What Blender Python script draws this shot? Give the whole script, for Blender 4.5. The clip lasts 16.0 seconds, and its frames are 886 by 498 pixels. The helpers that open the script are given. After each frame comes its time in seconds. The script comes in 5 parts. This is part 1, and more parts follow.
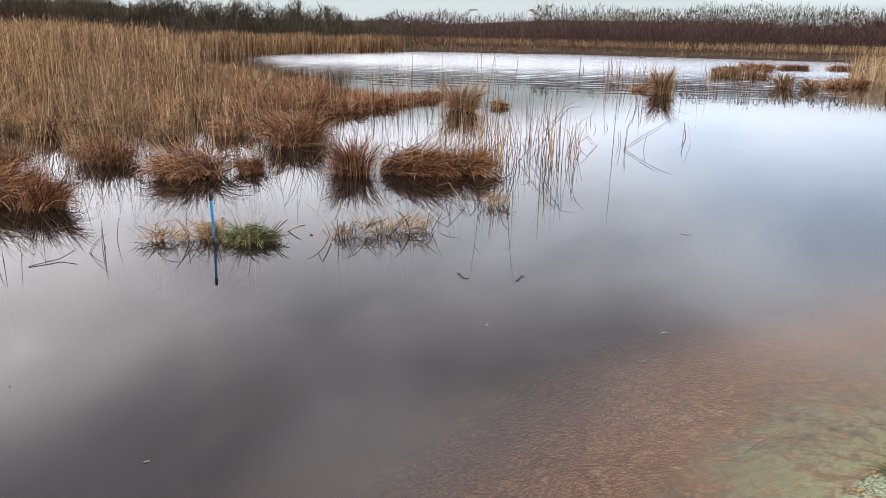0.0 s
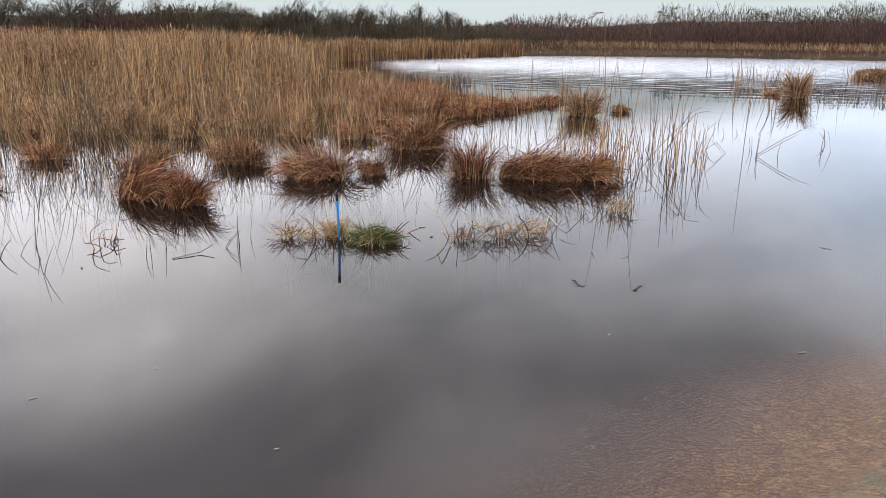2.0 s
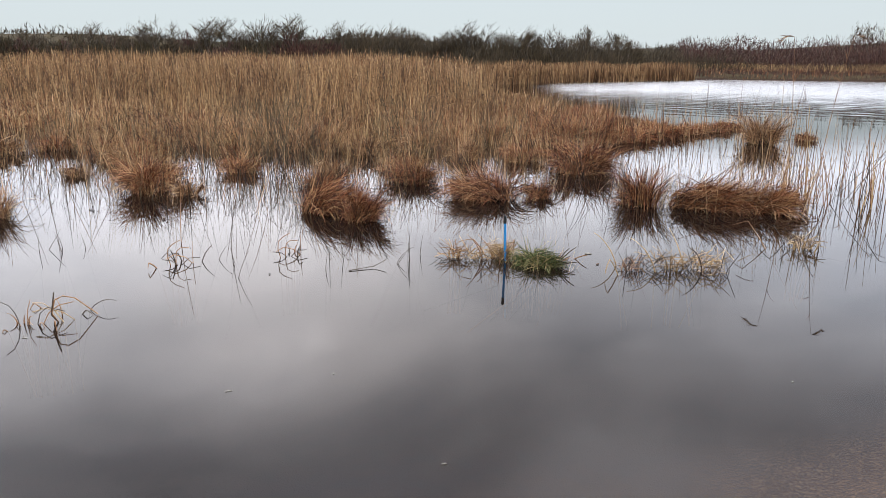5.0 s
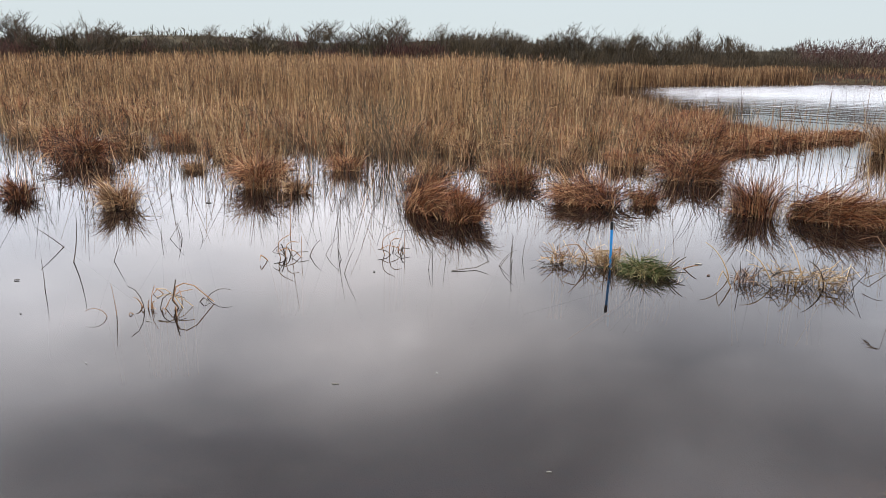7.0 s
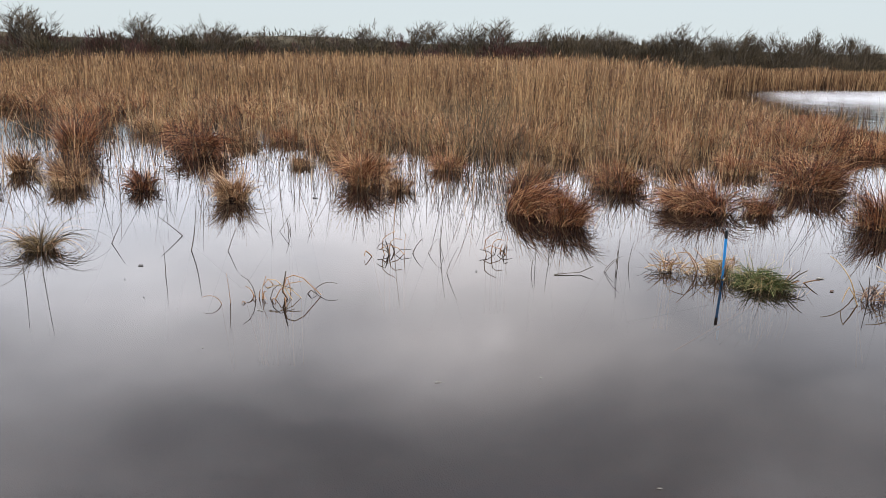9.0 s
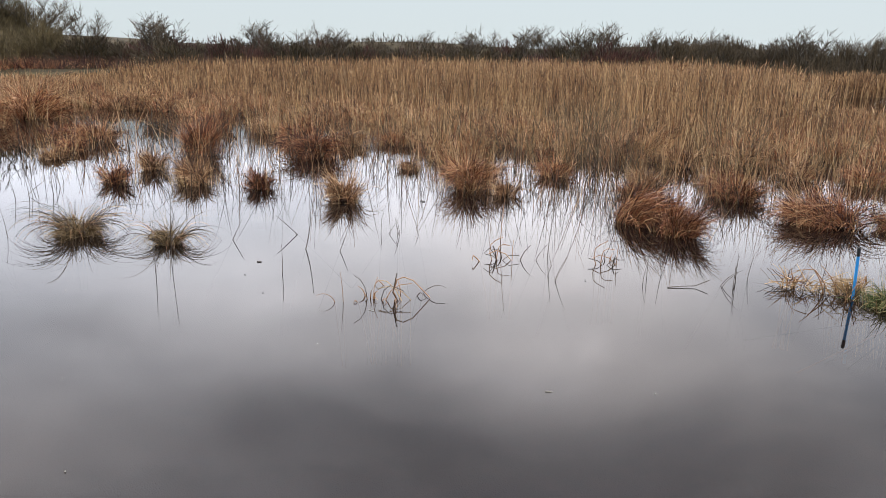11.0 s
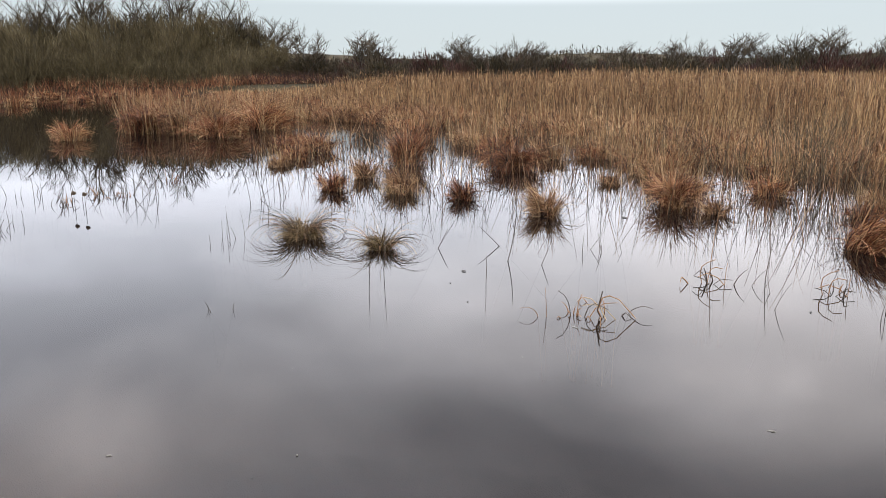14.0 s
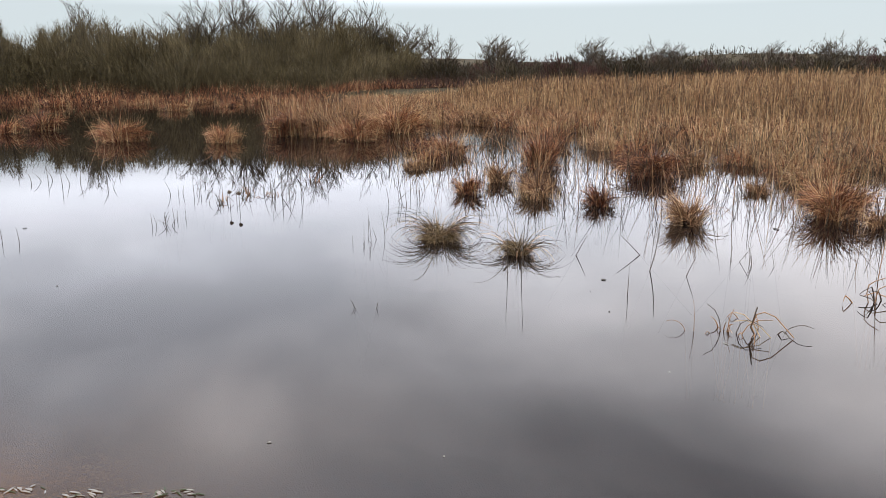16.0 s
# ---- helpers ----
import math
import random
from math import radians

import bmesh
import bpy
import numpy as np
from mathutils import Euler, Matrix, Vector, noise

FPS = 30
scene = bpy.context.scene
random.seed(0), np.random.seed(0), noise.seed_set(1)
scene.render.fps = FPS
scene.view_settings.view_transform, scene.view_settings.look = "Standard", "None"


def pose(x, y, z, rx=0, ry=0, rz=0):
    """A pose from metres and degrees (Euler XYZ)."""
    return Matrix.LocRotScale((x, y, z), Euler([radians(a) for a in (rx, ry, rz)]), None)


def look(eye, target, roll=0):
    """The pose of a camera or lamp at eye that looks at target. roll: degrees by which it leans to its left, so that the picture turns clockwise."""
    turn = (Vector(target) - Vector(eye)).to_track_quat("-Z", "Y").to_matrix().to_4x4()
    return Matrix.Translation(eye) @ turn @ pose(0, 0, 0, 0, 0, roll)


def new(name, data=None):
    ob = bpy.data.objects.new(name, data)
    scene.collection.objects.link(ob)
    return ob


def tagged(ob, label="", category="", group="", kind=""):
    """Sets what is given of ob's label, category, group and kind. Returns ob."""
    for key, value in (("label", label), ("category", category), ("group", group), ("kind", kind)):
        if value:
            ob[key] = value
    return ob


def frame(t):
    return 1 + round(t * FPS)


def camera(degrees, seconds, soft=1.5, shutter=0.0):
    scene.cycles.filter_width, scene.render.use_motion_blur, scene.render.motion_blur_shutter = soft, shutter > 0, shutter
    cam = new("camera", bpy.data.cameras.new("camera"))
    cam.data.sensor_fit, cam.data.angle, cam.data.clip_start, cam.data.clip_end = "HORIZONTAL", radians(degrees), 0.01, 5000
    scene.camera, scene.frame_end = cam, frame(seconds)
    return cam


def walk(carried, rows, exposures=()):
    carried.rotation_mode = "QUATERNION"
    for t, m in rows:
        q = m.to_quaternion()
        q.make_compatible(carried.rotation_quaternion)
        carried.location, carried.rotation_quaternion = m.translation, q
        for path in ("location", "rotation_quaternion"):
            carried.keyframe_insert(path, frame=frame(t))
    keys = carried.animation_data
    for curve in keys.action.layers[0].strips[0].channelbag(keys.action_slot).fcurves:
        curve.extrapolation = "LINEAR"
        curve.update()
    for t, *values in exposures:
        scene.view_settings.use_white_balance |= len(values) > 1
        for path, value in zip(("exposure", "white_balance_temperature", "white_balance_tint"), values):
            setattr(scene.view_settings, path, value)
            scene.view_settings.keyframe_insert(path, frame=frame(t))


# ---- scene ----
cam = camera(63.40, 16.0, soft=0.5)
PATH = [
    (0, (-0.000, 0.000, 1.634), (-0.1276, 1.9133, 1.0654), 1.29),
    (0.5, (-0.023, 0.003, 1.632), (-0.2262, 1.9079, 1.0586), 1.12),
    (1, (-0.044, 0.003, 1.631), (-0.3195, 1.8986, 1.0577), 0.95),
    (1.5, (-0.057, -0.000, 1.631), (-0.4093, 1.8843, 1.0612), 0.79),
    (2, (-0.062, -0.002, 1.631), (-0.4958, 1.8674, 1.0690), 0.57),
    (2.5, (-0.066, -0.006, 1.632), (-0.5757, 1.8477, 1.0805), 0.36),
    (3, (-0.073, -0.010, 1.636), (-0.6532, 1.8249, 1.0933), 0.30),
    (3.5, (-0.089, -0.023, 1.642), (-0.7373, 1.7922, 1.1087), 0.28),
    (4, (-0.111, -0.039, 1.648), (-0.8267, 1.7539, 1.1244), 0.36),
    (6.5, (-0.198, -0.084, 1.657), (-1.2100, 1.5663, 1.1546), 0.71),
    (7, (-0.224, -0.085, 1.649), (-1.2911, 1.5289, 1.1433), 0.82),
    (7.5, (-0.247, -0.084, 1.642), (-1.3695, 1.4916, 1.1328), 0.93),
    (8, (-0.271, -0.088, 1.639), (-1.4468, 1.4476, 1.1284), 0.99),
    (8.5, (-0.292, -0.097, 1.638), (-1.5163, 1.4002, 1.1289), 1.07),
    (11, (-0.378, -0.168, 1.643), (-1.8427, 1.0991, 1.1428), 1.14),
    (11.5, (-0.394, -0.192, 1.647), (-1.9077, 1.0174, 1.1509), 1.10),
    (12, (-0.408, -0.216, 1.652), (-1.9762, 0.9242, 1.1607), 0.98),
    (12.5, (-0.419, -0.238, 1.655), (-2.0367, 0.8308, 1.1671), 0.85),
    (13, (-0.427, -0.259, 1.658), (-2.0953, 0.7315, 1.1738), 0.69),
    (13.5, (-0.437, -0.271, 1.661), (-2.1498, 0.6426, 1.1807), 0.55),
    (14, (-0.450, -0.286, 1.665), (-2.2026, 0.5530, 1.1893), 0.34),
    (14.5, (-0.463, -0.309, 1.667), (-2.2500, 0.4565, 1.1962), 0.19),
    (15, (-0.478, -0.337, 1.669), (-2.2975, 0.3492, 1.2013), 0.05),
    (15.5, (-0.492, -0.374, 1.673), (-2.3415, 0.2280, 1.2064), -0.09),
    (16, (-0.501, -0.406, 1.678), (-2.3753, 0.1123, 1.2112), -0.19),
]
walk(cam, [(t, look(e, g, r)) for t, e, g, r in PATH])

# ---------------------------------------------------------------- world and light
world = bpy.data.worlds.new("overcast")
scene.world = world
world.use_nodes = True
wn, wl = world.node_tree.nodes, world.node_tree.links
wn.clear()


def wnode(kind, **values):
    n = wn.new(kind)
    for key, value in values.items():
        n.inputs[key].default_value = value
    return n


def wmath(op, a, b=None):
    n = wn.new("ShaderNodeMath")
    n.operation = op
    for i, v in enumerate((a, b)):
        if v is None:
            continue
        if isinstance(v, (int, float)):
            n.inputs[i].default_value = v
        else:
            wl.new(v, n.inputs[i])
    return n.outputs[0]


SUN_UP, SUN_ROUND = 38.0, 150.0
sky = wn.new("ShaderNodeTexSky")
sky.sky_type, sky.sun_disc = "NISHITA", False
sky.sun_elevation, sky.sun_rotation = radians(SUN_UP), radians(SUN_ROUND)
coord = wn.new("ShaderNodeTexCoord")
sep = wn.new("ShaderNodeSeparateXYZ")
wl.new(coord.outputs["Generated"], sep.inputs[0])
up = wmath("MAXIMUM", sep.outputs[2], 0.0)
flat = wmath("ADD", up, 0.22)
comb = wn.new("ShaderNodeCombineXYZ")
wl.new(wmath("DIVIDE", sep.outputs[0], flat), comb.inputs[0])
wl.new(wmath("DIVIDE", sep.outputs[1], flat), comb.inputs[1])
big = wnode("ShaderNodeTexNoise", Scale=0.95, Detail=5.0, Roughness=0.5, Distortion=0.4)
drift = wn.new("ShaderNodeMapping")
drift.inputs["Location"].default_value = (3.1, 1.7, 0.0)
wl.new(comb.outputs[0], drift.inputs["Vector"])
wl.new(drift.outputs[0], big.inputs["Vector"])
ramp = wn.new("ShaderNodeValToRGB")
ramp.color_ramp.elements[0].position, ramp.color_ramp.elements[1].position = 0.39, 0.62
ramp.color_ramp.elements[0].color = (0.53, 0.55, 0.615, 1)
ramp.color_ramp.elements[1].color = (1.085, 1.08, 1.15, 1)
wl.new(big.outputs["Fac"], ramp.inputs[0])
# the cloud deck stays bright well down the sky
# and thins towards the open side over the marsh
side = wmath("ADD", wmath("MULTIPLY", sep.outputs[0], -0.44), wmath("MULTIPLY", sep.outputs[1], 0.33))
rise = wmath("MULTIPLY", wmath("ADD", 3.3, wmath("MULTIPLY", up, 0.15)), wmath("MAXIMUM", 0.62, wmath("ADD", 0.74, side)))
scaled = wn.new("ShaderNodeVectorMath")
scaled.operation = "SCALE"
# far off, the gaps between the clouds close up
even = wn.new("ShaderNodeMix")
even.data_type = "RGBA"
closing = wn.new("ShaderNodeMapRange")
closing.inputs["From Min"].default_value, closing.inputs["From Max"].default_value = 0.1, 0.38
wl.new(up, closing.inputs["Value"])
wl.new(closing.outputs[0], even.inputs["Factor"])
even.inputs["A"].default_value = (0.75, 0.775, 0.86, 1)
wl.new(ramp.outputs[0], even.inputs["B"])
# broad masses in the cloud deck: azimuth from the marsh's axis towards the willows, elevation, their reach, and how much lighter or darker
azim, elev = wmath("ARCTAN2", wmath("MULTIPLY", sep.outputs[0], -1.0), sep.outputs[1]), wmath("ARCSINE", sep.outputs[2])
fray = wnode("ShaderNodeTexNoise", Scale=5.0, Detail=5.0, Roughness=0.6)
wl.new(coord.outputs["Generated"], fray.inputs["Vector"])
frayed = wn.new("ShaderNodeSeparateColor")
wl.new(fray.outputs["Color"], frayed.inputs[0])
azim = wmath("ADD", azim, wmath("MULTIPLY", wmath("SUBTRACT", frayed.outputs[0], 0.5), 0.40))
elev = wmath("ADD", elev, wmath("MULTIPLY", wmath("SUBTRACT", frayed.outputs[1], 0.5), 0.20))


def masses(rows):
    total = 1.0
    for az0, el0, reach_az, reach_el, amount in rows:
        u = wmath("DIVIDE", wmath("SUBTRACT", azim, radians(az0)), radians(reach_az))
        v = wmath("DIVIDE", wmath("SUBTRACT", elev, radians(el0)), radians(reach_el))
        g = wmath("EXPONENT", wmath("MULTIPLY", wmath("ADD", wmath("MULTIPLY", u, u), wmath("MULTIPLY", v, v)), -1.0))
        total = wmath("ADD", wmath("MULTIPLY", g, amount), total)
    return total


deck = masses([(24, 11, 16, 4.0, 0.2), (8, 24, 16, 4.5, -0.32), (-12, 21.5, 9, 4, -0.2), (20, 30, 9, 4, -0.16), (54, 31, 11, 4, -0.2), (-22, 11, 13, 4.0, -0.2), (24, 28, 10, 3.5, -0.12), (46, 23, 7, 2.4, 0.22), (38, 21.5, 5, 1.6, 0.16), (92, 26.5, 7, 3.0, 0.38), (106, 22.5, 9, 3.5, 0.3), (68, 27, 9, 3.5, -0.24),
               (77, 19, 6, 1.8, -0.2), (97, 13.6, 8, 1.8, 0.22), (60, 17.5, 6, 2.2, 0.12)])
blush = wn.new("ShaderNodeMix")
blush.data_type = "RGBA"
blush.inputs["A"].default_value, blush.inputs["B"].default_value = (1, 1, 1, 1), (1.06, 1.0, 0.95, 1)
wl.new(wmath("SUBTRACT", masses([(94, 27, 14, 4.0, 1.0)]), 1.0), blush.inputs["Factor"])
tint = wn.new("ShaderNodeMix")
tint.data_type = "RGBA"
wl.new(blush.outputs["Result"], tint.inputs["A"])
tint.inputs["B"].default_value = (0.86, 1.0, 1.13, 1)
wl.new(wmath("SUBTRACT", masses([(-24, 10, 16, 6.0, 1.0)]), 1.0), tint.inputs["Factor"])
warm = wn.new("ShaderNodeMix")
warm.data_type = "RGBA"
wl.new(tint.outputs["Result"], warm.inputs["A"])
warm.inputs["B"].default_value = (1.05, 1.0, 0.95, 1)
wl.new(wmath("SUBTRACT", masses([(32, 18, 27, 16, 1.0)]), 1.0), warm.inputs["Factor"])
toned = wn.new("ShaderNodeVectorMath")
toned.operation = "MULTIPLY"
wl.new(even.outputs["Result"], toned.inputs[0])
wl.new(warm.outputs["Result"], toned.inputs[1])
wl.new(toned.outputs[0], scaled.inputs[0])
wl.new(wmath("MULTIPLY", rise, deck), scaled.inputs["Scale"])
# towards the horizon the layers merge into a pale even band
veil = wn.new("ShaderNodeMix")
veil.data_type = "RGBA"
fac = wn.new("ShaderNodeMapRange")
fac.inputs["From Min"].default_value, fac.inputs["From Max"].default_value = 0.084, 0.14
fac.interpolation_type = "SMOOTHSTEP"
# over the open lake the bright deck comes down lower
lower = wmath("MINIMUM", wmath("MAXIMUM", wmath("MULTIPLY", sep.outputs[0], 0.16), 0.0), 0.045)
wl.new(wmath("ADD", up, lower), fac.inputs["Value"])
wl.new(fac.outputs[0], veil.inputs["Factor"])
veil.inputs["A"].default_value = (0.72, 0.80, 0.84, 1)
wl.new(scaled.outputs[0], veil.inputs["B"])
bg_cloud = wnode("ShaderNodeBackground", Strength=1.0)
wl.new(veil.outputs["Result"], bg_cloud.inputs["Color"])
bg_blue = wnode("ShaderNodeBackground", Strength=0.08)
wl.new(sky.outputs[0], bg_blue.inputs["Color"])
mixbg = wnode("ShaderNodeMixShader", Fac=0.88)
wl.new(bg_blue.outputs[0], mixbg.inputs[1])
wl.new(bg_cloud.outputs[0], mixbg.inputs[2])
wout = wn.new("ShaderNodeOutputWorld")
wl.new(mixbg.outputs[0], wout.inputs[0])

sun = new("sun", bpy.data.lights.new("sun", "SUN"))
sun.data.energy, sun.data.angle, sun.data.color = 0.4, radians(14), (1.0, 0.95, 0.88)
a, e = radians(SUN_ROUND), radians(SUN_UP)
sun.matrix_world = look((0, 0, 50), (0 - 10 * math.sin(a) * math.cos(e), 0 - 10 * math.cos(a) * math.cos(e), 50 - 10 * math.sin(e)))

# ---------------------------------------------------------------- materials


def material(name, build):
    m = bpy.data.materials.new(name)
    m.use_nodes = True
    nt = m.node_tree
    build(nt.nodes, nt.links, nt.nodes["Principled BSDF"])
    return m


def stops(ramp_node, colours):
    els = ramp_node.color_ramp.elements
    while len(els) < len(colours):
        els.new(0.5)
    for i, c in enumerate(colours):
        els[i].position = i / (len(colours) - 1)
        els[i].color = (*c, 1)


def plant(name, colours, rough=0.65, grain=30.0, spread=0.35, through=0.0):
    """Dry plant matter: one tone for each blade, mottled along its length."""
    def build(n, l, b):
        geo, info = n.new("ShaderNodeNewGeometry"), n.new("ShaderNodeObjectInfo")
        tc = n.new("ShaderNodeTexCoord")
        noi = n.new("ShaderNodeTexNoise")
        noi.inputs["Scale"].default_value, noi.inputs["Detail"].default_value = grain, 3
        l.new(tc.outputs["Object"], noi.inputs["Vector"])
        add = n.new("ShaderNodeMath")
        add.operation = "MULTIPLY_ADD"
        l.new(noi.outputs["Fac"], add.inputs[0])
        add.inputs[1].default_value, add.inputs[2].default_value = spread, -0.5 * spread
        pat = n.new("ShaderNodeTexNoise")
        pat.inputs["Scale"].default_value, pat.inputs["Detail"].default_value = 0.55, 2
        l.new(geo.outputs["Position"], pat.inputs["Vector"])
        add2 = n.new("ShaderNodeMath")
        add2.operation = "MULTIPLY_ADD"
        l.new(pat.outputs["Fac"], add2.inputs[0])
        add2.inputs[1].default_value, add2.inputs[2].default_value = 0.9, -0.45
        add3 = n.new("ShaderNodeMath")
        l.new(add.outputs[0], add3.inputs[0])
        l.new(add2.outputs[0], add3.inputs[1])
        s = n.new("ShaderNodeMath")
        l.new(geo.outputs["Random Per Island"], s.inputs[0])
        l.new(add3.outputs[0], s.inputs[1])
        r = n.new("ShaderNodeValToRGB")
        stops(r, colours)
        l.new(s.outputs[0], r.inputs[0])
        hsv = n.new("ShaderNodeHueSaturation")
        mr = n.new("ShaderNodeMapRange")
        mr.inputs["To Min"].default_value, mr.inputs["To Max"].default_value = 0.85, 1.12
        l.new(info.outputs["Random"], mr.inputs["Value"])
        l.new(mr.outputs[0], hsv.inputs["Value"])
        l.new(r.outputs[0], hsv.inputs["Color"])
        l.new(hsv.outputs[0], b.inputs["Base Color"])
        b.inputs["Roughness"].default_value = rough
        b.inputs["Specular IOR Level"].default_value = 0.3
    return material(name, build)


REED = plant("dry_reed", [(0.03, 0.015, 0.007), (0.15, 0.074, 0.034), (0.32, 0.175, 0.08), (0.66, 0.44, 0.22)])
STRAW = plant("pale_straw", [(0.10, 0.052, 0.021), (0.40, 0.25, 0.108), (0.70, 0.50, 0.27)])
SEDGE = plant("rust_sedge", [(0.015, 0.005, 0.003), (0.07, 0.022, 0.01), (0.19, 0.062, 0.026), (0.35, 0.135, 0.056), (0.66, 0.40, 0.2)])
TANSEDGE = plant("tan_sedge", [(0.02, 0.008, 0.004), (0.09, 0.038, 0.017), (0.2, 0.093, 0.041), (0.36, 0.19, 0.088), (0.66, 0.45, 0.25)])
OLIVE = plant("olive_rush", [(0.03, 0.018, 0.007), (0.10, 0.065, 0.026), (0.20, 0.128, 0.053), (0.42, 0.30, 0.155)])
GREEN = plant("green_grass", [(0.02, 0.022, 0.007), (0.055, 0.075, 0.02), (0.12, 0.15, 0.045), (0.34, 0.26, 0.12)])
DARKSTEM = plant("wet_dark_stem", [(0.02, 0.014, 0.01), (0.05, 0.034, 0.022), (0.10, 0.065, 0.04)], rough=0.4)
SHOOT = plant("willow_shoot", [(0.035, 0.027, 0.017), (0.085, 0.066, 0.037), (0.17, 0.125, 0.07)])
BARK = plant("grey_bark", [(0.05, 0.042, 0.034), (0.09, 0.076, 0.06), (0.14, 0.115, 0.09)], grain=6)
TWIG = plant("bare_twig", [(0.028, 0.021, 0.012), (0.066, 0.049, 0.027), (0.125, 0.092, 0.053)], grain=3)
WILLOWTWIG = plant("olive_twig", [(0.04, 0.03, 0.013), (0.105, 0.08, 0.036), (0.2, 0.155, 0.075)], grain=3)
MAROON = plant("maroon_twig", [(0.03, 0.012, 0.010), (0.075, 0.032, 0.025), (0.135, 0.068, 0.05)], grain=3)
HEATH = plant("heath_leaf", [(0.018, 0.016, 0.008), (0.045, 0.036, 0.016), (0.10, 0.07, 0.034)], grain=3)


def mud(n, l, b):
    tc = n.new("ShaderNodeTexCoord")
    noi = n.new("ShaderNodeTexNoise")
    noi.inputs["Scale"].default_value, noi.inputs["Detail"].default_value = 14, 6
    l.new(tc.outputs["Object"], noi.inputs["Vector"])
    r = n.new("ShaderNodeValToRGB")
    stops(r, [(0.006, 0.004, 0.003), (0.016, 0.009, 0.006), (0.045, 0.024, 0.013)])
    l.new(noi.outputs["Fac"], r.inputs[0])
    l.new(r.outputs[0], b.inputs["Base Color"])
    b.inputs["Roughness"].default_value = 0.9
    b.inputs["Specular IOR Level"].default_value = 0.05
    bump = n.new("ShaderNodeBump")
    bump.inputs["Strength"].default_value, bump.inputs["Distance"].default_value = 0.8, 0.03
    l.new(noi.outputs["Fac"], bump.inputs["Height"])
    l.new(bump.outputs[0], b.inputs["Normal"])


MUD = material("wet_peat", mud)


def ground_nodes(n, l, b):
    """Bed and banks: pale gravelly sand by the shore, dark peat in the pond, rough dry grass on the land."""
    tc = n.new("ShaderNodeTexCoord")
    at = n.new("ShaderNodeAttribute")
    at.attribute_name = "shore"

    def noise_at(scale, detail=5.0, rough=0.6):
        t = n.new("ShaderNodeTexNoise")
        t.inputs["Scale"].default_value, t.inputs["Detail"].default_value, t.inputs["Roughness"].default_value = scale, detail, rough
        l.new(tc.outputs["Object"], t.inputs["Vector"])
        return t.outputs["Fac"]

    def ramp_of(fac, colours, lo=0.3, hi=0.7):
        r = n.new("ShaderNodeValToRGB")
        stops(r, colours)
        k = len(colours) - 1
        for i, el in enumerate(r.color_ramp.elements):
            el.position = lo + (hi - lo) * i / k
        l.new(fac, r.inputs[0])
        return r.outputs[0]

    def mix(fac, c1, c2):
        m = n.new("ShaderNodeMix")
        m.data_type = "RGBA"
        l.new(fac, m.inputs["Factor"])
        l.new(c1, m.inputs["A"])
        l.new(c2, m.inputs["B"])
        return m.outputs["Result"]

    def band(value, lo, hi):
        m = n.new("ShaderNodeMapRange")
        m.interpolation_type = "SMOOTHSTEP"
        m.inputs["From Min"].default_value, m.inputs["From Max"].default_value = lo, hi
        l.new(value, m.inputs["Value"])
        return m.outputs[0]

    def wobble(value, noise_out, amount):
        m = n.new("ShaderNodeMath")
        m.operation = "MULTIPLY_ADD"
        l.new(noise_out, m.inputs[0])
        m.inputs[1].default_value = amount
        l.new(value, m.inputs[2])
        return m.outputs[0]

    fine, mid, wide = noise_at(90, 4), noise_at(9, 6), noise_at(1.6, 4)
    speck = n.new("ShaderNodeTexVoronoi")
    speck.inputs["Scale"].default_value = 118
    speck.inputs["Randomness"].default_value = 1.0
    l.new(tc.outputs["Object"], speck.inputs["Vector"])
    sepc = n.new("ShaderNodeSeparateColor")
    l.new(speck.outputs["Color"], sepc.inputs[0])
    sand = ramp_of(sepc.outputs[0], [(0.015, 0.008, 0.005), (0.16, 0.088, 0.032), (0.32, 0.19, 0.068), (0.9, 0.64, 0.3)], 0.0, 1.0)
    litter = ramp_of(fine, [(0.02, 0.013, 0.008), (0.13, 0.072, 0.03), (0.42, 0.26, 0.11)])
    sand = mix(mid, sand, litter)
    peat = ramp_of(mid, [(0.02, 0.012, 0.007), (0.06, 0.03, 0.018)])
    algae = ramp_of(fine, [(0.04, 0.045, 0.03), (0.2, 0.225, 0.14), (0.46, 0.49, 0.33)])
    turf = ramp_of(noise_at(0.8, 8, 0.7), [(0.025, 0.02, 0.011), (0.055, 0.043, 0.022), (0.12, 0.09, 0.045)])
    s = at.outputs["Fac"]
    here = n.new("ShaderNodeAttribute")
    here.attribute_name = "sandy"
    sand = mix(here.outputs["Fac"], peat, sand)
    col = mix(band(wobble(s, wide, 0.9), 1.6, 3.0), sand, peat)
    green_fac = n.new("ShaderNodeMath")
    green_fac.operation = "MULTIPLY"
    l.new(band(wobble(s, wide, -1.5), 0.02, -0.35), green_fac.inputs[0])
    pool = n.new("ShaderNodeAttribute")
    pool.attribute_name = "algae"
    pm = n.new("ShaderNodeMath")
    pm.operation = "MULTIPLY"
    film = n.new("ShaderNodeTexNoise")
    film.inputs["Scale"].default_value, film.inputs["Detail"].default_value, film.inputs["Roughness"].default_value, film.inputs["Distortion"].default_value = 9.0, 13, 0.8, 0.5
    l.new(tc.outputs["Object"], film.inputs["Vector"])
    l.new(band(film.outputs["Fac"], 0.46, 0.53), pm.inputs[0])
    l.new(pool.outputs["Fac"], pm.inputs[1])
    l.new(pm.outputs[0], green_fac.inputs[1])
    # dark rotten litter under and between the scum
    rot = n.new("ShaderNodeTexNoise")
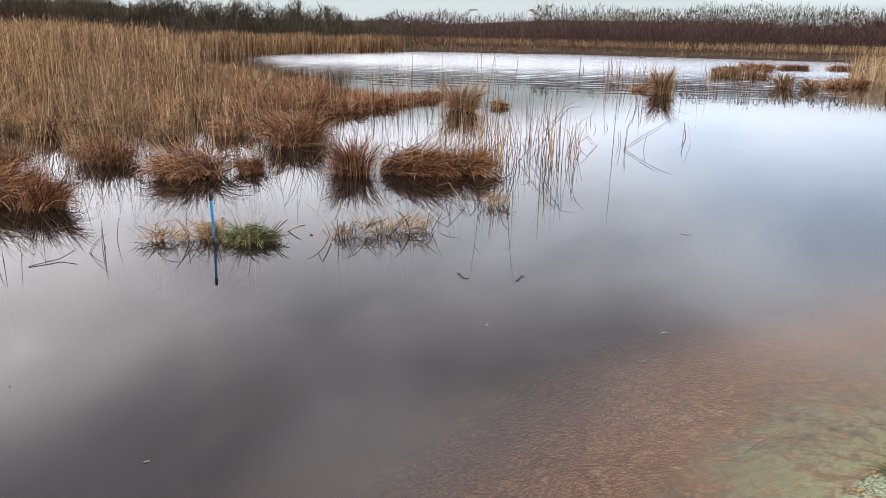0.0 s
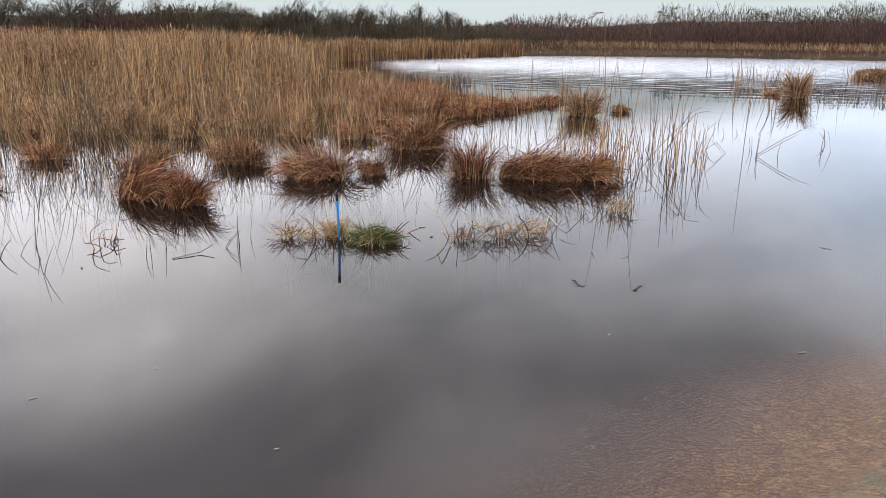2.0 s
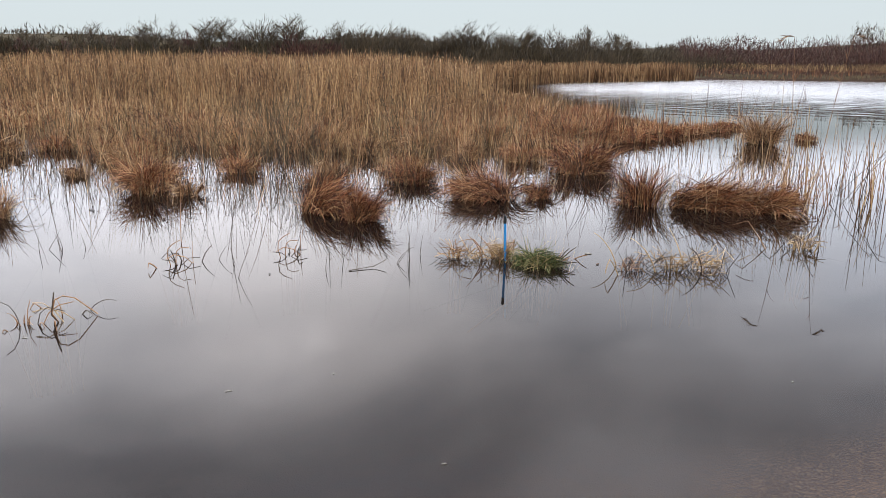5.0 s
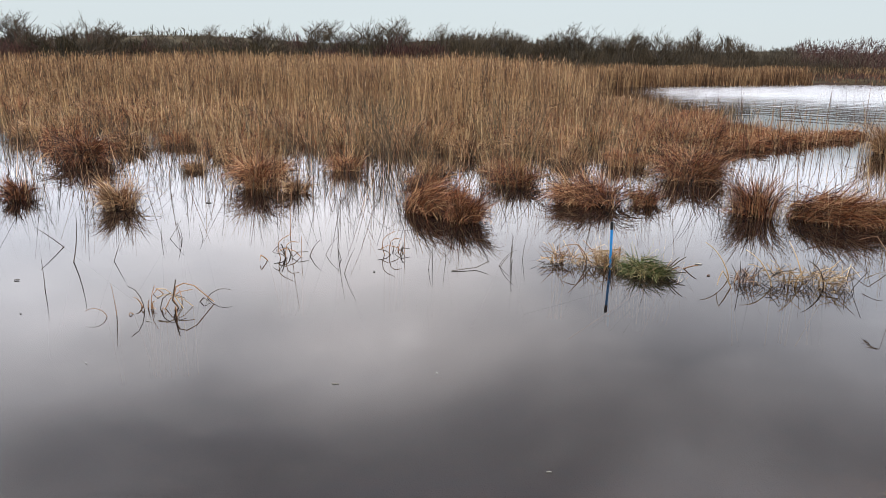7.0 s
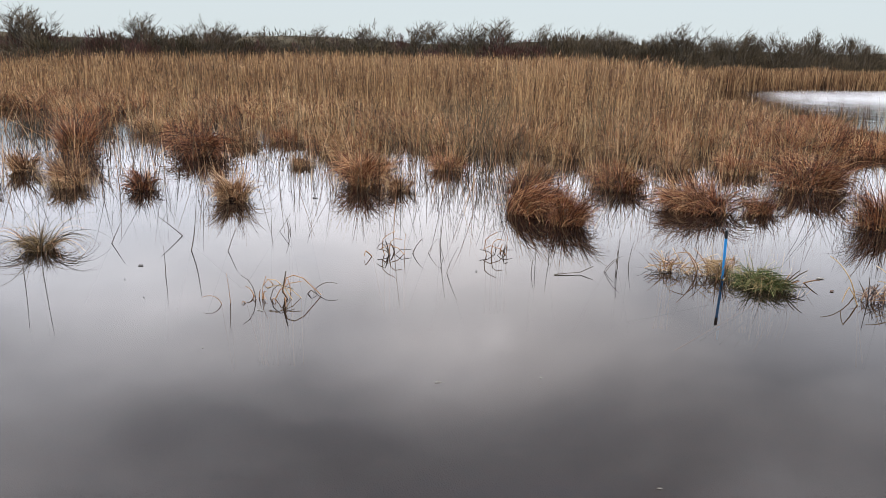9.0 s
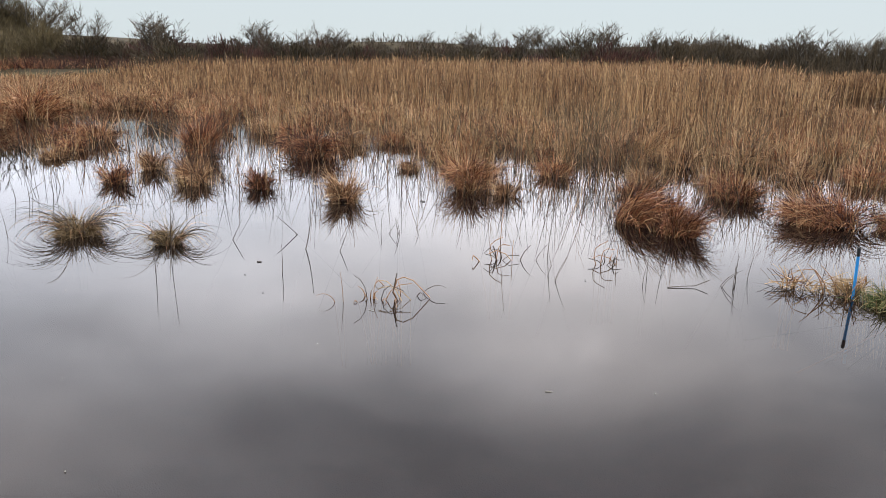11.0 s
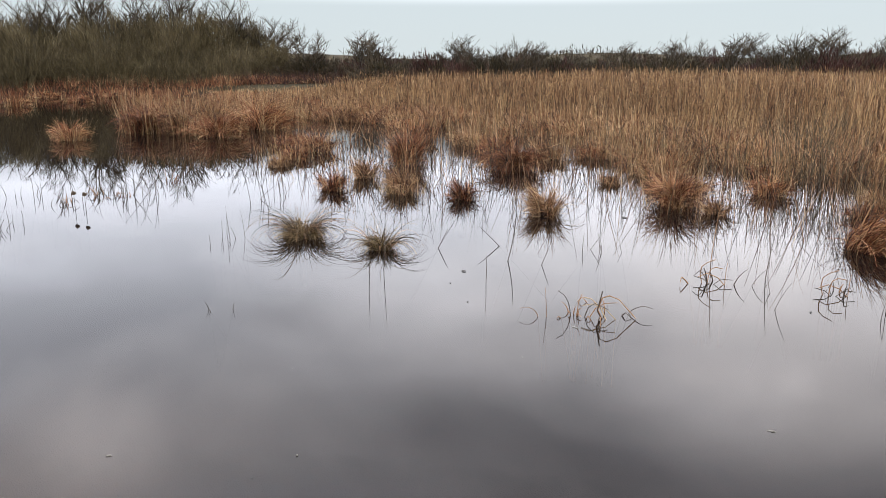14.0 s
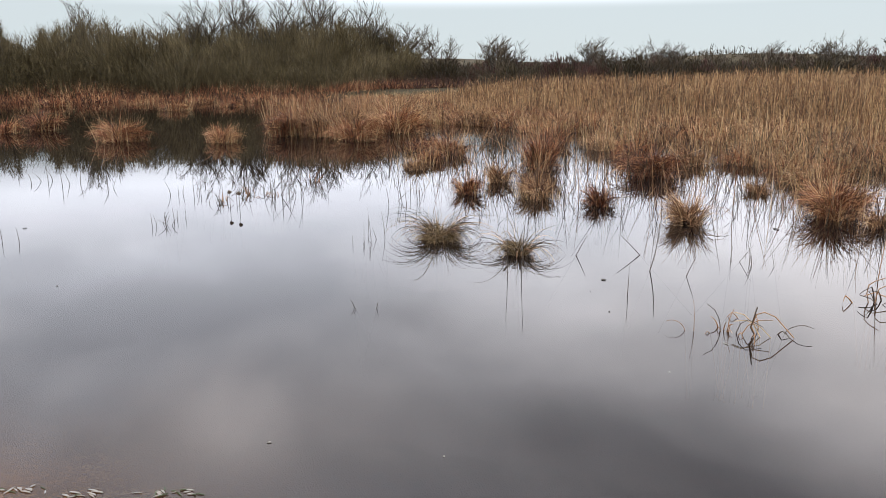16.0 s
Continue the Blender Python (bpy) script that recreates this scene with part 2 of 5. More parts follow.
    rot.inputs["Scale"].default_value, rot.inputs["Detail"].default_value, rot.inputs["Roughness"].default_value, rot.inputs["Distortion"].default_value = 16.0, 10, 0.75, 1.2
    l.new(tc.outputs["Object"], rot.inputs["Vector"])
    rm = n.new("ShaderNodeMath")
    rm.operation = "MULTIPLY"
    l.new(band(rot.outputs["Fac"], 0.47, 0.58), rm.inputs[0])
    rn = n.new("ShaderNodeMath")
    rn.operation = "MULTIPLY"
    l.new(band(wobble(s, wide, -1.5), 0.2, -0.2), rn.inputs[0])
    l.new(pool.outputs["Fac"], rn.inputs[1])
    l.new(rn.outputs[0], rm.inputs[1])
    col = mix(rm.outputs[0], col, ramp_of(fine, [(0.02, 0.02, 0.016), (0.075, 0.07, 0.058), (0.17, 0.16, 0.13)]))
    col = mix(green_fac.outputs[0], col, algae)
    col = mix(band(wobble(s, mid, 0.3), 0.08, -0.25), col, turf)
    l.new(col, b.inputs["Base Color"])
    b.inputs["Roughness"].default_value = 0.9
    b.inputs["Specular IOR Level"].default_value = 0.08
    bump = n.new("ShaderNodeBump")
    bump.inputs["Strength"].default_value, bump.inputs["Distance"].default_value = 0.6, 0.012
    l.new(fine, bump.inputs["Height"])
    l.new(bump.outputs[0], b.inputs["Normal"])


GROUND = material("shore_ground", ground_nodes)


def water_nodes(n, l, b):
    """Peaty water: a mirror by Fresnel's law, and below it a brown murk that hides the bed with growing depth."""
    out = n["Material Output"]
    n.remove(b)
    tc = n.new("ShaderNodeTexCoord")
    at = n.new("ShaderNodeAttribute")
    at.attribute_name = "depth"
    ruf = n.new("ShaderNodeAttribute")
    ruf.attribute_name = "ruffle"
    mp = n.new("ShaderNodeMapping")
    mp.inputs["Scale"].default_value = (1.6, 4.0, 1.0)
    l.new(tc.outputs["Object"], mp.inputs["Vector"])
    waves = n.new("ShaderNodeTexNoise")
    waves.inputs["Scale"].default_value, waves.inputs["Detail"].default_value = 6.0, 3
    l.new(mp.outputs[0], waves.inputs["Vector"])
    slow = n.new("ShaderNodeTexNoise")
    slow.inputs["Scale"].default_value, slow.inputs["Detail"].default_value = 0.9, 1
    l.new(tc.outputs["Object"], slow.inputs["Vector"])
    b1 = n.new("ShaderNodeBump")
    b1.inputs["Distance"].default_value = 0.004
    b1.inputs["Strength"].default_value = 0.35
    l.new(slow.outputs["Fac"], b1.inputs["Height"])
    # facets of the wind ripples, out on the open water
    lift = n.new("ShaderNodeVectorMath")
    lift.operation = "SUBTRACT"
    lift.inputs[1].default_value = (0.5, 0.5, 0.5)
    l.new(waves.outputs["Color"], lift.inputs[0])
    amount = n.new("ShaderNodeVectorMath")
    amount.operation = "MULTIPLY"
    l.new(lift.outputs[0], amount.inputs[0])
    gain = n.new("ShaderNodeCombineXYZ")
    for i, k in enumerate((0.08, 0.12)):
        g = n.new("ShaderNodeMath")
        g.operation = "MULTIPLY"
        g.inputs[1].default_value = k
        l.new(ruf.outputs["Fac"], g.inputs[0])
        l.new(g.outputs[0], gain.inputs[i])
    l.new(gain.outputs[0], amount.inputs[1])
    tilt = n.new("ShaderNodeVectorMath")
    tilt.operation = "ADD"
    l.new(b1.outputs[0], tilt.inputs[0])
    l.new(amount.outputs[0], tilt.inputs[1])
    b2 = n.new("ShaderNodeVectorMath")
    b2.operation = "NORMALIZE"
    l.new(tilt.outputs[0], b2.inputs[0])
    fres = n.new("ShaderNodeFresnel")
    fres.inputs["IOR"].default_value = 1.333
    l.new(b2.outputs[0], fres.inputs["Normal"])
    gl = n.new("ShaderNodeBsdfGlossy")
    blur = n.new("ShaderNodeMath")
    blur.operation = "MULTIPLY_ADD"
    l.new(ruf.outputs["Fac"], blur.inputs[0])
    blur.inputs[1].default_value, blur.inputs[2].default_value = 0.2, 0.008
    l.new(blur.outputs[0], gl.inputs["Roughness"])
    l.new(b2.outputs[0], gl.inputs["Normal"])
    clear = n.new("ShaderNodeBsdfTransparent")
    murk = n.new("ShaderNodeBsdfDiffuse")
    murk.inputs["Color"].default_value = (0.010, 0.0075, 0.006, 1)
    ex = n.new("ShaderNodeMath")
    ex.operation = "MULTIPLY"
    l.new(at.outputs["Fac"], ex.inputs[0])
    ex.inputs[1].default_value = -4.2
    ee = n.new("ShaderNodeMath")
    ee.operation = "EXPONENT"
    l.new(ex.outputs[0], ee.inputs[0])
    # peat stains the light more with every centimetre of water
    stain = n.new("ShaderNodeMix")
    stain.data_type = "RGBA"
    stain.inputs["A"].default_value, stain.inputs["B"].default_value = (0.95, 0.56, 0.36, 1), (1.0, 0.92, 0.74, 1)
    l.new(ee.outputs[0], stain.inputs["Factor"])
    l.new(stain.outputs["Result"], clear.inputs["Color"])
    body = n.new("ShaderNodeMixShader")
    l.new(ee.outputs[0], body.inputs[0])
    l.new(murk.outputs[0], body.inputs[1])
    l.new(clear.outputs[0], body.inputs[2])
    top = n.new("ShaderNodeMixShader")
    l.new(fres.outputs[0], top.inputs[0])
    l.new(body.outputs[0], top.inputs[1])
    l.new(gl.outputs[0], top.inputs[2])
    l.new(top.outputs[0], out.inputs["Surface"])


WATER = material("pond_water", water_nodes)


def painted(name, colour, rough, wear):
    def build(n, l, b):
        tc = n.new("ShaderNodeTexCoord")
        noi = n.new("ShaderNodeTexNoise")
        noi.inputs["Scale"].default_value, noi.inputs["Detail"].default_value = 25, 5
        l.new(tc.outputs["Object"], noi.inputs["Vector"])
        r = n.new("ShaderNodeValToRGB")
        stops(r, [tuple(c * wear for c in colour), colour, colour])
        l.new(noi.outputs["Fac"], r.inputs[0])
        l.new(r.outputs[0], b.inputs["Base Color"])
        b.inputs["Roughness"].default_value = rough
    return material(name, build)


BLUE = painted("blue_enamel", (0.008, 0.22, 0.55), 0.4, 0.6)
BLACK = painted("black_rubber", (0.008, 0.008, 0.009), 0.8, 0.6)
FLOAT = painted("bleached_leaf", (0.36, 0.32, 0.26), 0.6, 0.5)

# ---------------------------------------------------------------- mesh tools


def mesh_of(name, verts, quads, mat, smooth=True):
    """A mesh from arrays: verts (n, 3), quads (m, 4)."""
    me = bpy.data.meshes.new(name)
    verts, quads = np.asarray(verts, np.float32), np.asarray(quads, np.int32)
    me.vertices.add(len(verts))
    me.vertices.foreach_set("co", verts.ravel())
    me.loops.add(quads.size)
    me.loops.foreach_set("vertex_index", quads.ravel())
    me.polygons.add(len(quads))
    me.polygons.foreach_set("loop_start", np.arange(0, quads.size, quads.shape[1], dtype=np.int32))
    me.polygons.foreach_set("use_smooth", np.full(len(quads), smooth))
    me.update(calc_edges=True)
    me.materials.append(mat)
    return me


def part(name, data, parent, label="", kind=""):
    """Links a mesh as one part under a thing."""
    ob = new(name, data)
    ob.parent = parent
    return tagged(ob, label=label, kind=kind)


def thing(name, m, label, category, group="", kind=""):
    ob = new(name)
    ob.matrix_world = m
    ob.empty_display_size = 0.1
    return tagged(ob, label, category, group, kind)


def tubes(points, radii, sides=3, flat=1.0):
    """Tapered tubes round many polylines at once: points (n, k, 3), radii (n, k). flat < 1 presses them to blades."""
    n, k, _ = points.shape
    tan = np.empty_like(points)
    tan[:, 1:-1] = points[:, 2:] - points[:, :-2]
    tan[:, 0], tan[:, -1] = points[:, 1] - points[:, 0], points[:, -1] - points[:, -2]
    tan /= np.linalg.norm(tan, axis=2, keepdims=True) + 1e-9
    ref = np.zeros((n, 1, 3))
    spin = np.random.rand(n) * 6.283
    ref[:, 0, 0], ref[:, 0, 1], ref[:, 0, 2] = np.cos(spin), np.sin(spin), 0.15
    u = np.cross(tan, np.broadcast_to(ref, tan.shape))
    u /= np.linalg.norm(u, axis=2, keepdims=True) + 1e-9
    if sides == 2:
        # a flat blade: one strip, gently twisted along its length
        v = np.cross(tan, u)
        roll = np.linspace(0, 0.9, k)[None, :, None]
        side = (u * np.cos(roll) + v * np.sin(roll)) * radii[:, :, None]
        verts = np.stack([points - side, points + side], 2)
        base = (np.arange(n) * k * 2)[:, None] + (np.arange(k - 1) * 2)[None, :]
        return verts.reshape(-1, 3), np.stack([base, base + 1, base + 3, base + 2], -1).reshape(-1, 4)
    v = np.cross(tan, u)
    ang = np.arange(sides) * 6.283185 / sides
    ring = u[:, :, None] * np.cos(ang)[None, None, :, None] + flat * v[:, :, None] * np.sin(ang)[None, None, :, None]
    verts = points[:, :, None] + ring * radii[:, :, None, None]
    base = (np.arange(n) * k * sides)[:, None, None] + (np.arange(k - 1) * sides)[None, :, None]
    j = np.arange(sides)[None, None, :]
    j2 = (j + 1) % sides
    quads = np.stack([base + j, base + j2, base + sides + j2, base + sides + j], -1).reshape(-1, 4)
    return verts.reshape(-1, 3), quads


def joined(*pieces):
    vs, qs, at = [], [], 0
    for v, q in pieces:
        vs.append(v)
        qs.append(q + at)
        at += len(v)
    return np.concatenate(vs), np.concatenate(qs)


def blades(root, azimuth, length, lean, bend, width, segs=4, sides=3, flat=0.35, tip=0.15, curl=1.6):
    """Many blades or stems at once. lean: radians off the vertical at the root; bend: further radians at the tip."""
    n = len(root)
    s = (np.arange(segs + 1) / segs)[None, :]
    mid = (s[:, 1:] + s[:, :-1]) / 2
    th = lean[:, None] + bend[:, None] * mid ** curl
    step = (length / segs)[:, None]
    out = np.concatenate([np.zeros((n, 1)), np.cumsum(np.sin(th) * step, 1)], 1)
    rise_ = np.concatenate([np.zeros((n, 1)), np.cumsum(np.cos(th) * step, 1)], 1)
    pts = np.empty((n, segs + 1, 3))
    pts[..., 0] = root[:, None, 0] + np.cos(azimuth)[:, None] * out
    pts[..., 1] = root[:, None, 1] + np.sin(azimuth)[:, None] * out
    pts[..., 2] = root[:, None, 2] + rise_
    rad = width[:, None] * 0.5 * (1 - (1 - tip) * s ** 1.5)
    return tubes(pts, rad, sides, flat)


def rnd(n, lo, hi):
    return lo + (hi - lo) * np.random.rand(n)


# ---------------------------------------------------------------- the lie of the land
POND = np.array([(-44, -34.2), (-2.6, -2.3), (1.52, 2.44), (9, 8.4), (17, 18), (23, 30), (27, 45), (44, 74), (10, 84), (-8, 81),
                 (-15, 66), (-20, 54), (-33, 43), (-45, 16), (-57, 4), (-60, -13), (-55, -34)], float)


def inside(x, y, poly):
    res = np.zeros(x.shape, bool)
    for (x1, y1), (x2, y2) in zip(poly, np.roll(poly, -1, 0)):
        if y1 != y2:
            res ^= ((y1 > y) != (y2 > y)) & (x < (x2 - x1) * (y - y1) / (y2 - y1) + x1)
    return res


def edge_distance(x, y, poly):
    d = np.full(x.shape, 1e9)
    for p, q in zip(poly, np.roll(poly, -1, 0)):
        v = q - p
        t = np.clip(((x - p[0]) * v[0] + (y - p[1]) * v[1]) / (v @ v), 0, 1)
        d = np.minimum(d, np.hypot(x - p[0] - t * v[0], y - p[1] - t * v[1]))
    return d


def shore(x, y):
    """Metres from the pond's edge, positive in the water."""
    x, y = np.asarray(x, float), np.asarray(y, float)
    d = edge_distance(x, y, POND)
    wob = 0.10 * np.sin(1.7 * x + 0.6 * y) + 0.07 * np.sin(3.1 * y - 1.3 * x)
    return np.where(inside(x, y, POND), d, -d) + wob


def height(x, y):
    x, y = np.asarray(x, float), np.asarray(y, float)
    s = shore(x, y)
    bed = -np.interp(s, [0, 0.6, 1.1, 1.7, 3, 6, 400], [0, 0.05, 0.11, 0.28, 0.45, 0.55, 0.6])
    far = np.hypot(x, y) > 12
    near_bank = np.interp(-s, [0, 0.5, 1.5, 400], [0, 0.09, 0.15, 0.2])
    far_bank = np.interp(-s, [0, 1.2, 4, 12, 28, 60, 130, 3000], [0, 0.55, 0.8, 0.9, 1.3, 2.0, 2.6, 2.6])
    hills = np.clip((-s - 10) / 26, 0, 1) * (1.6 + 1.0 * np.sin(0.043 * x + 0.7) * np.cos(0.05 * y - 0.4) + 0.5 * np.sin(0.13 * x + 0.09 * y))
    behind = (0.80 * y - 0.6 * x) < 6
    land = np.where(far & ~behind, far_bank + hills, near_bank)
    return np.where(s > 0, bed, land)


def grid_axis(lo, hi, centre, fine, growth):
    pos, neg, step = [centre], [], fine
    while pos[-1] < hi:
        pos.append(pos[-1] + step)
        step *= growth
    step, p = fine, centre
    while p > lo:
        p -= step
        step *= growth
        neg.append(p)
    return np.array(neg[::-1] + pos)


gx = grid_axis(-2500, 2500, 0.0, 0.15, 1.05)
gy = grid_axis(-2500, 2500, 1.5, 0.15, 1.05)
XX, YY = np.meshgrid(gx, gy)
ZZ = height(XX, YY)
gi = np.arange(len(gx) * len(gy)).reshape(len(gy), len(gx))
gq = np.stack([gi[:-1, :-1], gi[:-1, 1:], gi[1:, 1:], gi[1:, :-1]], -1).reshape(-1, 4)
gm = mesh_of("ground", np.stack([XX, YY, ZZ], -1).reshape(-1, 3), gq, GROUND)
at = gm.attributes.new("shore", "FLOAT", "POINT")
at.data.foreach_set("value", shore(XX, YY).ravel().astype(np.float32))
at = gm.attributes.new("algae", "FLOAT", "POINT")
at.data.foreach_set("value", np.clip(2.2 - np.hypot(XX - 2.4, YY - 2.6) / 2.0, 0, 1).ravel().astype(np.float32))
at = gm.attributes.new("sandy", "FLOAT", "POINT")
at.data.foreach_set("value", np.clip((13 - np.hypot(XX, YY)) / 6, 0, 1).ravel().astype(np.float32))
tagged(new("ground", gm), "sandy pond bed and grassy dune land with peat banks", "ground", kind="structure")

# the water's sheet ends under the banks
wx = np.unique(np.concatenate([np.arange(-68, -22, 1.0), np.arange(-22, 30, 0.4), np.arange(30, 51, 1.0), np.linspace(-6, 5, 90)]))
wy = np.unique(np.concatenate([np.arange(-42, 22, 0.9), np.linspace(-4, 7, 90), np.arange(22, 91, 0.25)]))
WX, WY = np.meshgrid(wx, wy)
wi = np.arange(WX.size).reshape(WX.shape)
wq = np.stack([wi[:-1, :-1], wi[:-1, 1:], wi[1:, 1:], wi[1:, :-1]], -1).reshape(-1, 4)
keep = (shore(WX, WY).ravel()[wq] > -1.5).any(1)
wq = wq[keep]
used, back = np.unique(wq, return_inverse=True)
wv = np.stack([WX.ravel(), WY.ravel(), np.zeros(WX.size)], -1)[used]
# wind ripples out on the open lake, still water under the lee of the reeds
ruffle = np.clip((wv[:, 1] - 22) / 24, 0, 1) * np.clip((wv[:, 0] + 0.36 * wv[:, 1] + 1) / 4, 0, 1)
rw = np.random.RandomState(3)
for _ in range(14):
    a, long = 1.5 + 0.35 * rw.randn(), rw.uniform(0.8, 1.7)
    wv[:, 2] += 0.0028 * long * ruffle * np.sin(6.283 / long * (wv[:, 0] * math.cos(a) + wv[:, 1] * math.sin(a)) + rw.uniform(0, 6.283))
wm = mesh_of("pond_water", wv, back.reshape(-1, 4), WATER)
at = wm.attributes.new("depth", "FLOAT", "POINT")
at.data.foreach_set("value", np.maximum(-height(wv[:, 0], wv[:, 1]), 0).astype(np.float32))
at = wm.attributes.new("ruffle", "FLOAT", "POINT")
at.data.foreach_set("value", ruffle.astype(np.float32))
pond = tagged(new("pond_water", wm), "still dark peaty pond water mirroring the overcast sky", "water", kind="structure")
pond.visible_shadow = False

# ---------------------------------------------------------------- sedge tussocks


def mound_mesh(rx, ry, h, deep, seed):
    bm = bmesh.new()
    bmesh.ops.create_icosphere(bm, subdivisions=3, radius=1.0)
    for v in bm.verts:
        c = v.co
        k = 1 + 0.3 * noise.noise(c * 2.1 + Vector((seed, 0, 0)))
        z = c.z * h * k if c.z > 0 else c.z * deep
        v.co = Vector((c.x * rx * k, c.y * ry * k, z))
    for f in bm.faces:
        f.smooth = True
    me = bpy.data.meshes.new("root_mound")
    bm.to_mesh(me)
    bm.free()
    me.materials.append(MUD)
    return me


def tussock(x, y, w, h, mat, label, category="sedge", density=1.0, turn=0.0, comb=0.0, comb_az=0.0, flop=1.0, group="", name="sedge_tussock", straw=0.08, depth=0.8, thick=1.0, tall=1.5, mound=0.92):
    """A tussock w wide and h high: a peat mound down to the bed, a dome of arching blades, some pale upright straws.
    comb: how far the blades are all combed towards comb_az (degrees)."""
    seed = random.random() * 50
    w = w * 0.8
    away = math.hypot(x, y)
    h = h * (0.8 if x < -8.5 else 0.92)
    bed = ground_at(x, y)
    t = thing(name, pose(x, y, 0, 0, 0, turn), label, category, group)
    slim = min(1.0, max(0.3, 0.5 * w / h))
    flop = flop * slim
    rx = w * (0.34 + 0.06 * (slim < 0.7))
    ry = rx * depth
    part("root_mound", mound_mesh(rx * 0.7 * mound, ry * 0.7 * mound, min(h * 0.22, 0.14) * mound, -bed + 0.12, seed), t, "dark wet peat root mound")
    wide = max(0.0046, 0.00072 * away) * thick
    n = int(density * min(2000 if away < 12 else 900, max(190, 8.5 * w / wide)))
    segs = 5 if away < 9 else 4 if away < 16 else 3
    # blades grow in locks that lie the same way; some locks stand, others fall
    k = max(9, n // 13)
    lock = np.random.randint(0, k, n)
    lr, la = np.sqrt(np.random.rand(k)), np.random.rand(k) * 6.283
    stands = np.random.rand(k) < 0.25
    sway = random.random() * 6.283
    r, a = np.clip(lr[lock] + 0.13 * np.random.randn(n), 0, 1.08), la[lock] + 0.22 * np.random.randn(n)
    root = np.stack([rx * r * np.cos(a), ry * r * np.sin(a), h * 0.3 * np.maximum(1 - r ** 2, 0) - 0.04], -1)
    laz = la + 0.75 * np.random.randn(k) + 0.35 * np.sin(sway - la)
    az = laz[lock] + 0.2 * np.random.randn(n)
    lean = ((0.04 + 0.55 * lr * flop) * rnd(k, 0.5, 1.35))[lock] * rnd(n, 0.7, 1.3) + 0.06 * np.abs(np.random.randn(n))
    bend = np.where(stands, rnd(k, 0.05, 0.55), rnd(k, 1.1, 3.0) * (0.3 + 0.7 * flop))[lock] * rnd(n, 0.65, 1.35)
    if comb:
        ca = radians(comb_az)
        dx, dy = np.cos(az) * lean, np.sin(az) * lean
        dx, dy = dx * (1 - comb) + comb * 0.9 * np.cos(ca), dy * (1 - comb) + comb * 0.9 * np.sin(ca)
        az, lean = np.arctan2(dy, dx), np.hypot(dx, dy)
    length = h * np.where(stands, rnd(k, 0.6, 1.12), rnd(k, 0.8, 1.25) * (1 + 0.4 * lr))[lock] * rnd(n, 0.75, 1.1)
    # old blades hang round the foot
    low = np.random.rand(n) < 0.3
    m = low.sum()
    length[low] = h * rnd(m, 0.3, 0.9)
    far_out = rnd(m, 0.7, 1.08)
    root[low, 0], root[low, 1], root[low, 2] = rx * far_out * np.cos(a[low]), ry * far_out * np.sin(a[low]), rnd(m, -0.03, 0.3 * h)
    lean[low], bend[low] = rnd(m, 0.1, 1.3), rnd(m, 0.8, 2.3)
    # strays stand clear of the rest
    stray = ~low & (np.random.rand(n) < 0.07)
    m = stray.sum()
    length[stray], lean[stray], bend[stray] = h * rnd(m, 1.0, 1.7), lean[stray] * 0.8 + rnd(m, 0, 0.25), rnd(m, -0.1, 0.7)
    # and a thatch of fallen ones lies over the crown
    top = ~low & ~stray & (np.random.rand(n) < 0.14)
    m = top.sum()
    root[top, 2] = h * rnd(m, 0.4, 0.72) * np.maximum(1 - r[top] ** 2, 0.1)
    lean[top], bend[top], length[top] = rnd(m, 0.8, 1.5), rnd(m, 0.2, 1.1), h * rnd(m, 0.5, 1.1)
    az[top] = sway + 1.1 * np.random.randn(m)
    part("foliage", mesh_of("foliage", *blades(root, az, length, lean, bend, 1.25 * wide * rnd(n, 0.5, 1.3), segs=segs, sides=2, curl=1.15), mat), t, kind="stuff")
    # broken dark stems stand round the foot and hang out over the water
    # their dark tone also stands in for the shade at the tussock's foot
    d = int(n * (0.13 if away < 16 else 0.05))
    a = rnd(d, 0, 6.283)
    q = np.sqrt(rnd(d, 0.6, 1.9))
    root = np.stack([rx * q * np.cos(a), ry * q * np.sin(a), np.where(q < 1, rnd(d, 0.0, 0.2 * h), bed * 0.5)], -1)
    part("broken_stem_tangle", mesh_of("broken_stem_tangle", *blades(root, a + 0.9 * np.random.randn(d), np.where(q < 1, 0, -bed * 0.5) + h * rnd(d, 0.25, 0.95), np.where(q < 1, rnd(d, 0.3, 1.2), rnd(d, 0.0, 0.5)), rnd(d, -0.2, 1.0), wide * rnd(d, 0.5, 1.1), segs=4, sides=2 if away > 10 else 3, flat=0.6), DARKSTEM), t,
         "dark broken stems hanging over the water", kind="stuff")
    m = int(n * straw)
    if m:
        r, a = np.sqrt(np.random.rand(m)) * 1.25, np.random.rand(m) * 6.283
        root = np.stack([w * 0.5 * r * np.cos(a), w * 0.5 * depth * r * np.sin(a), np.full(m, bed * 0.8)], -1)
        part("dead_straw", mesh_of("dead_straw", *blades(root, a + rnd(m, -1, 1), -bed * 0.8 + h * tall * rnd(m, 0.35, 1.1), rnd(m, 0, 0.28), rnd(m, -0.1, 0.45), 1.2 * wide * rnd(m, 0.5, 0.9), segs=4, sides=3 if away < 10 else 2), STRAW), t,
             "pale dead straws", kind="stuff")
    return t


def ground_at(x, y):
    return float(height(np.array([x]), np.array([y]))[0])


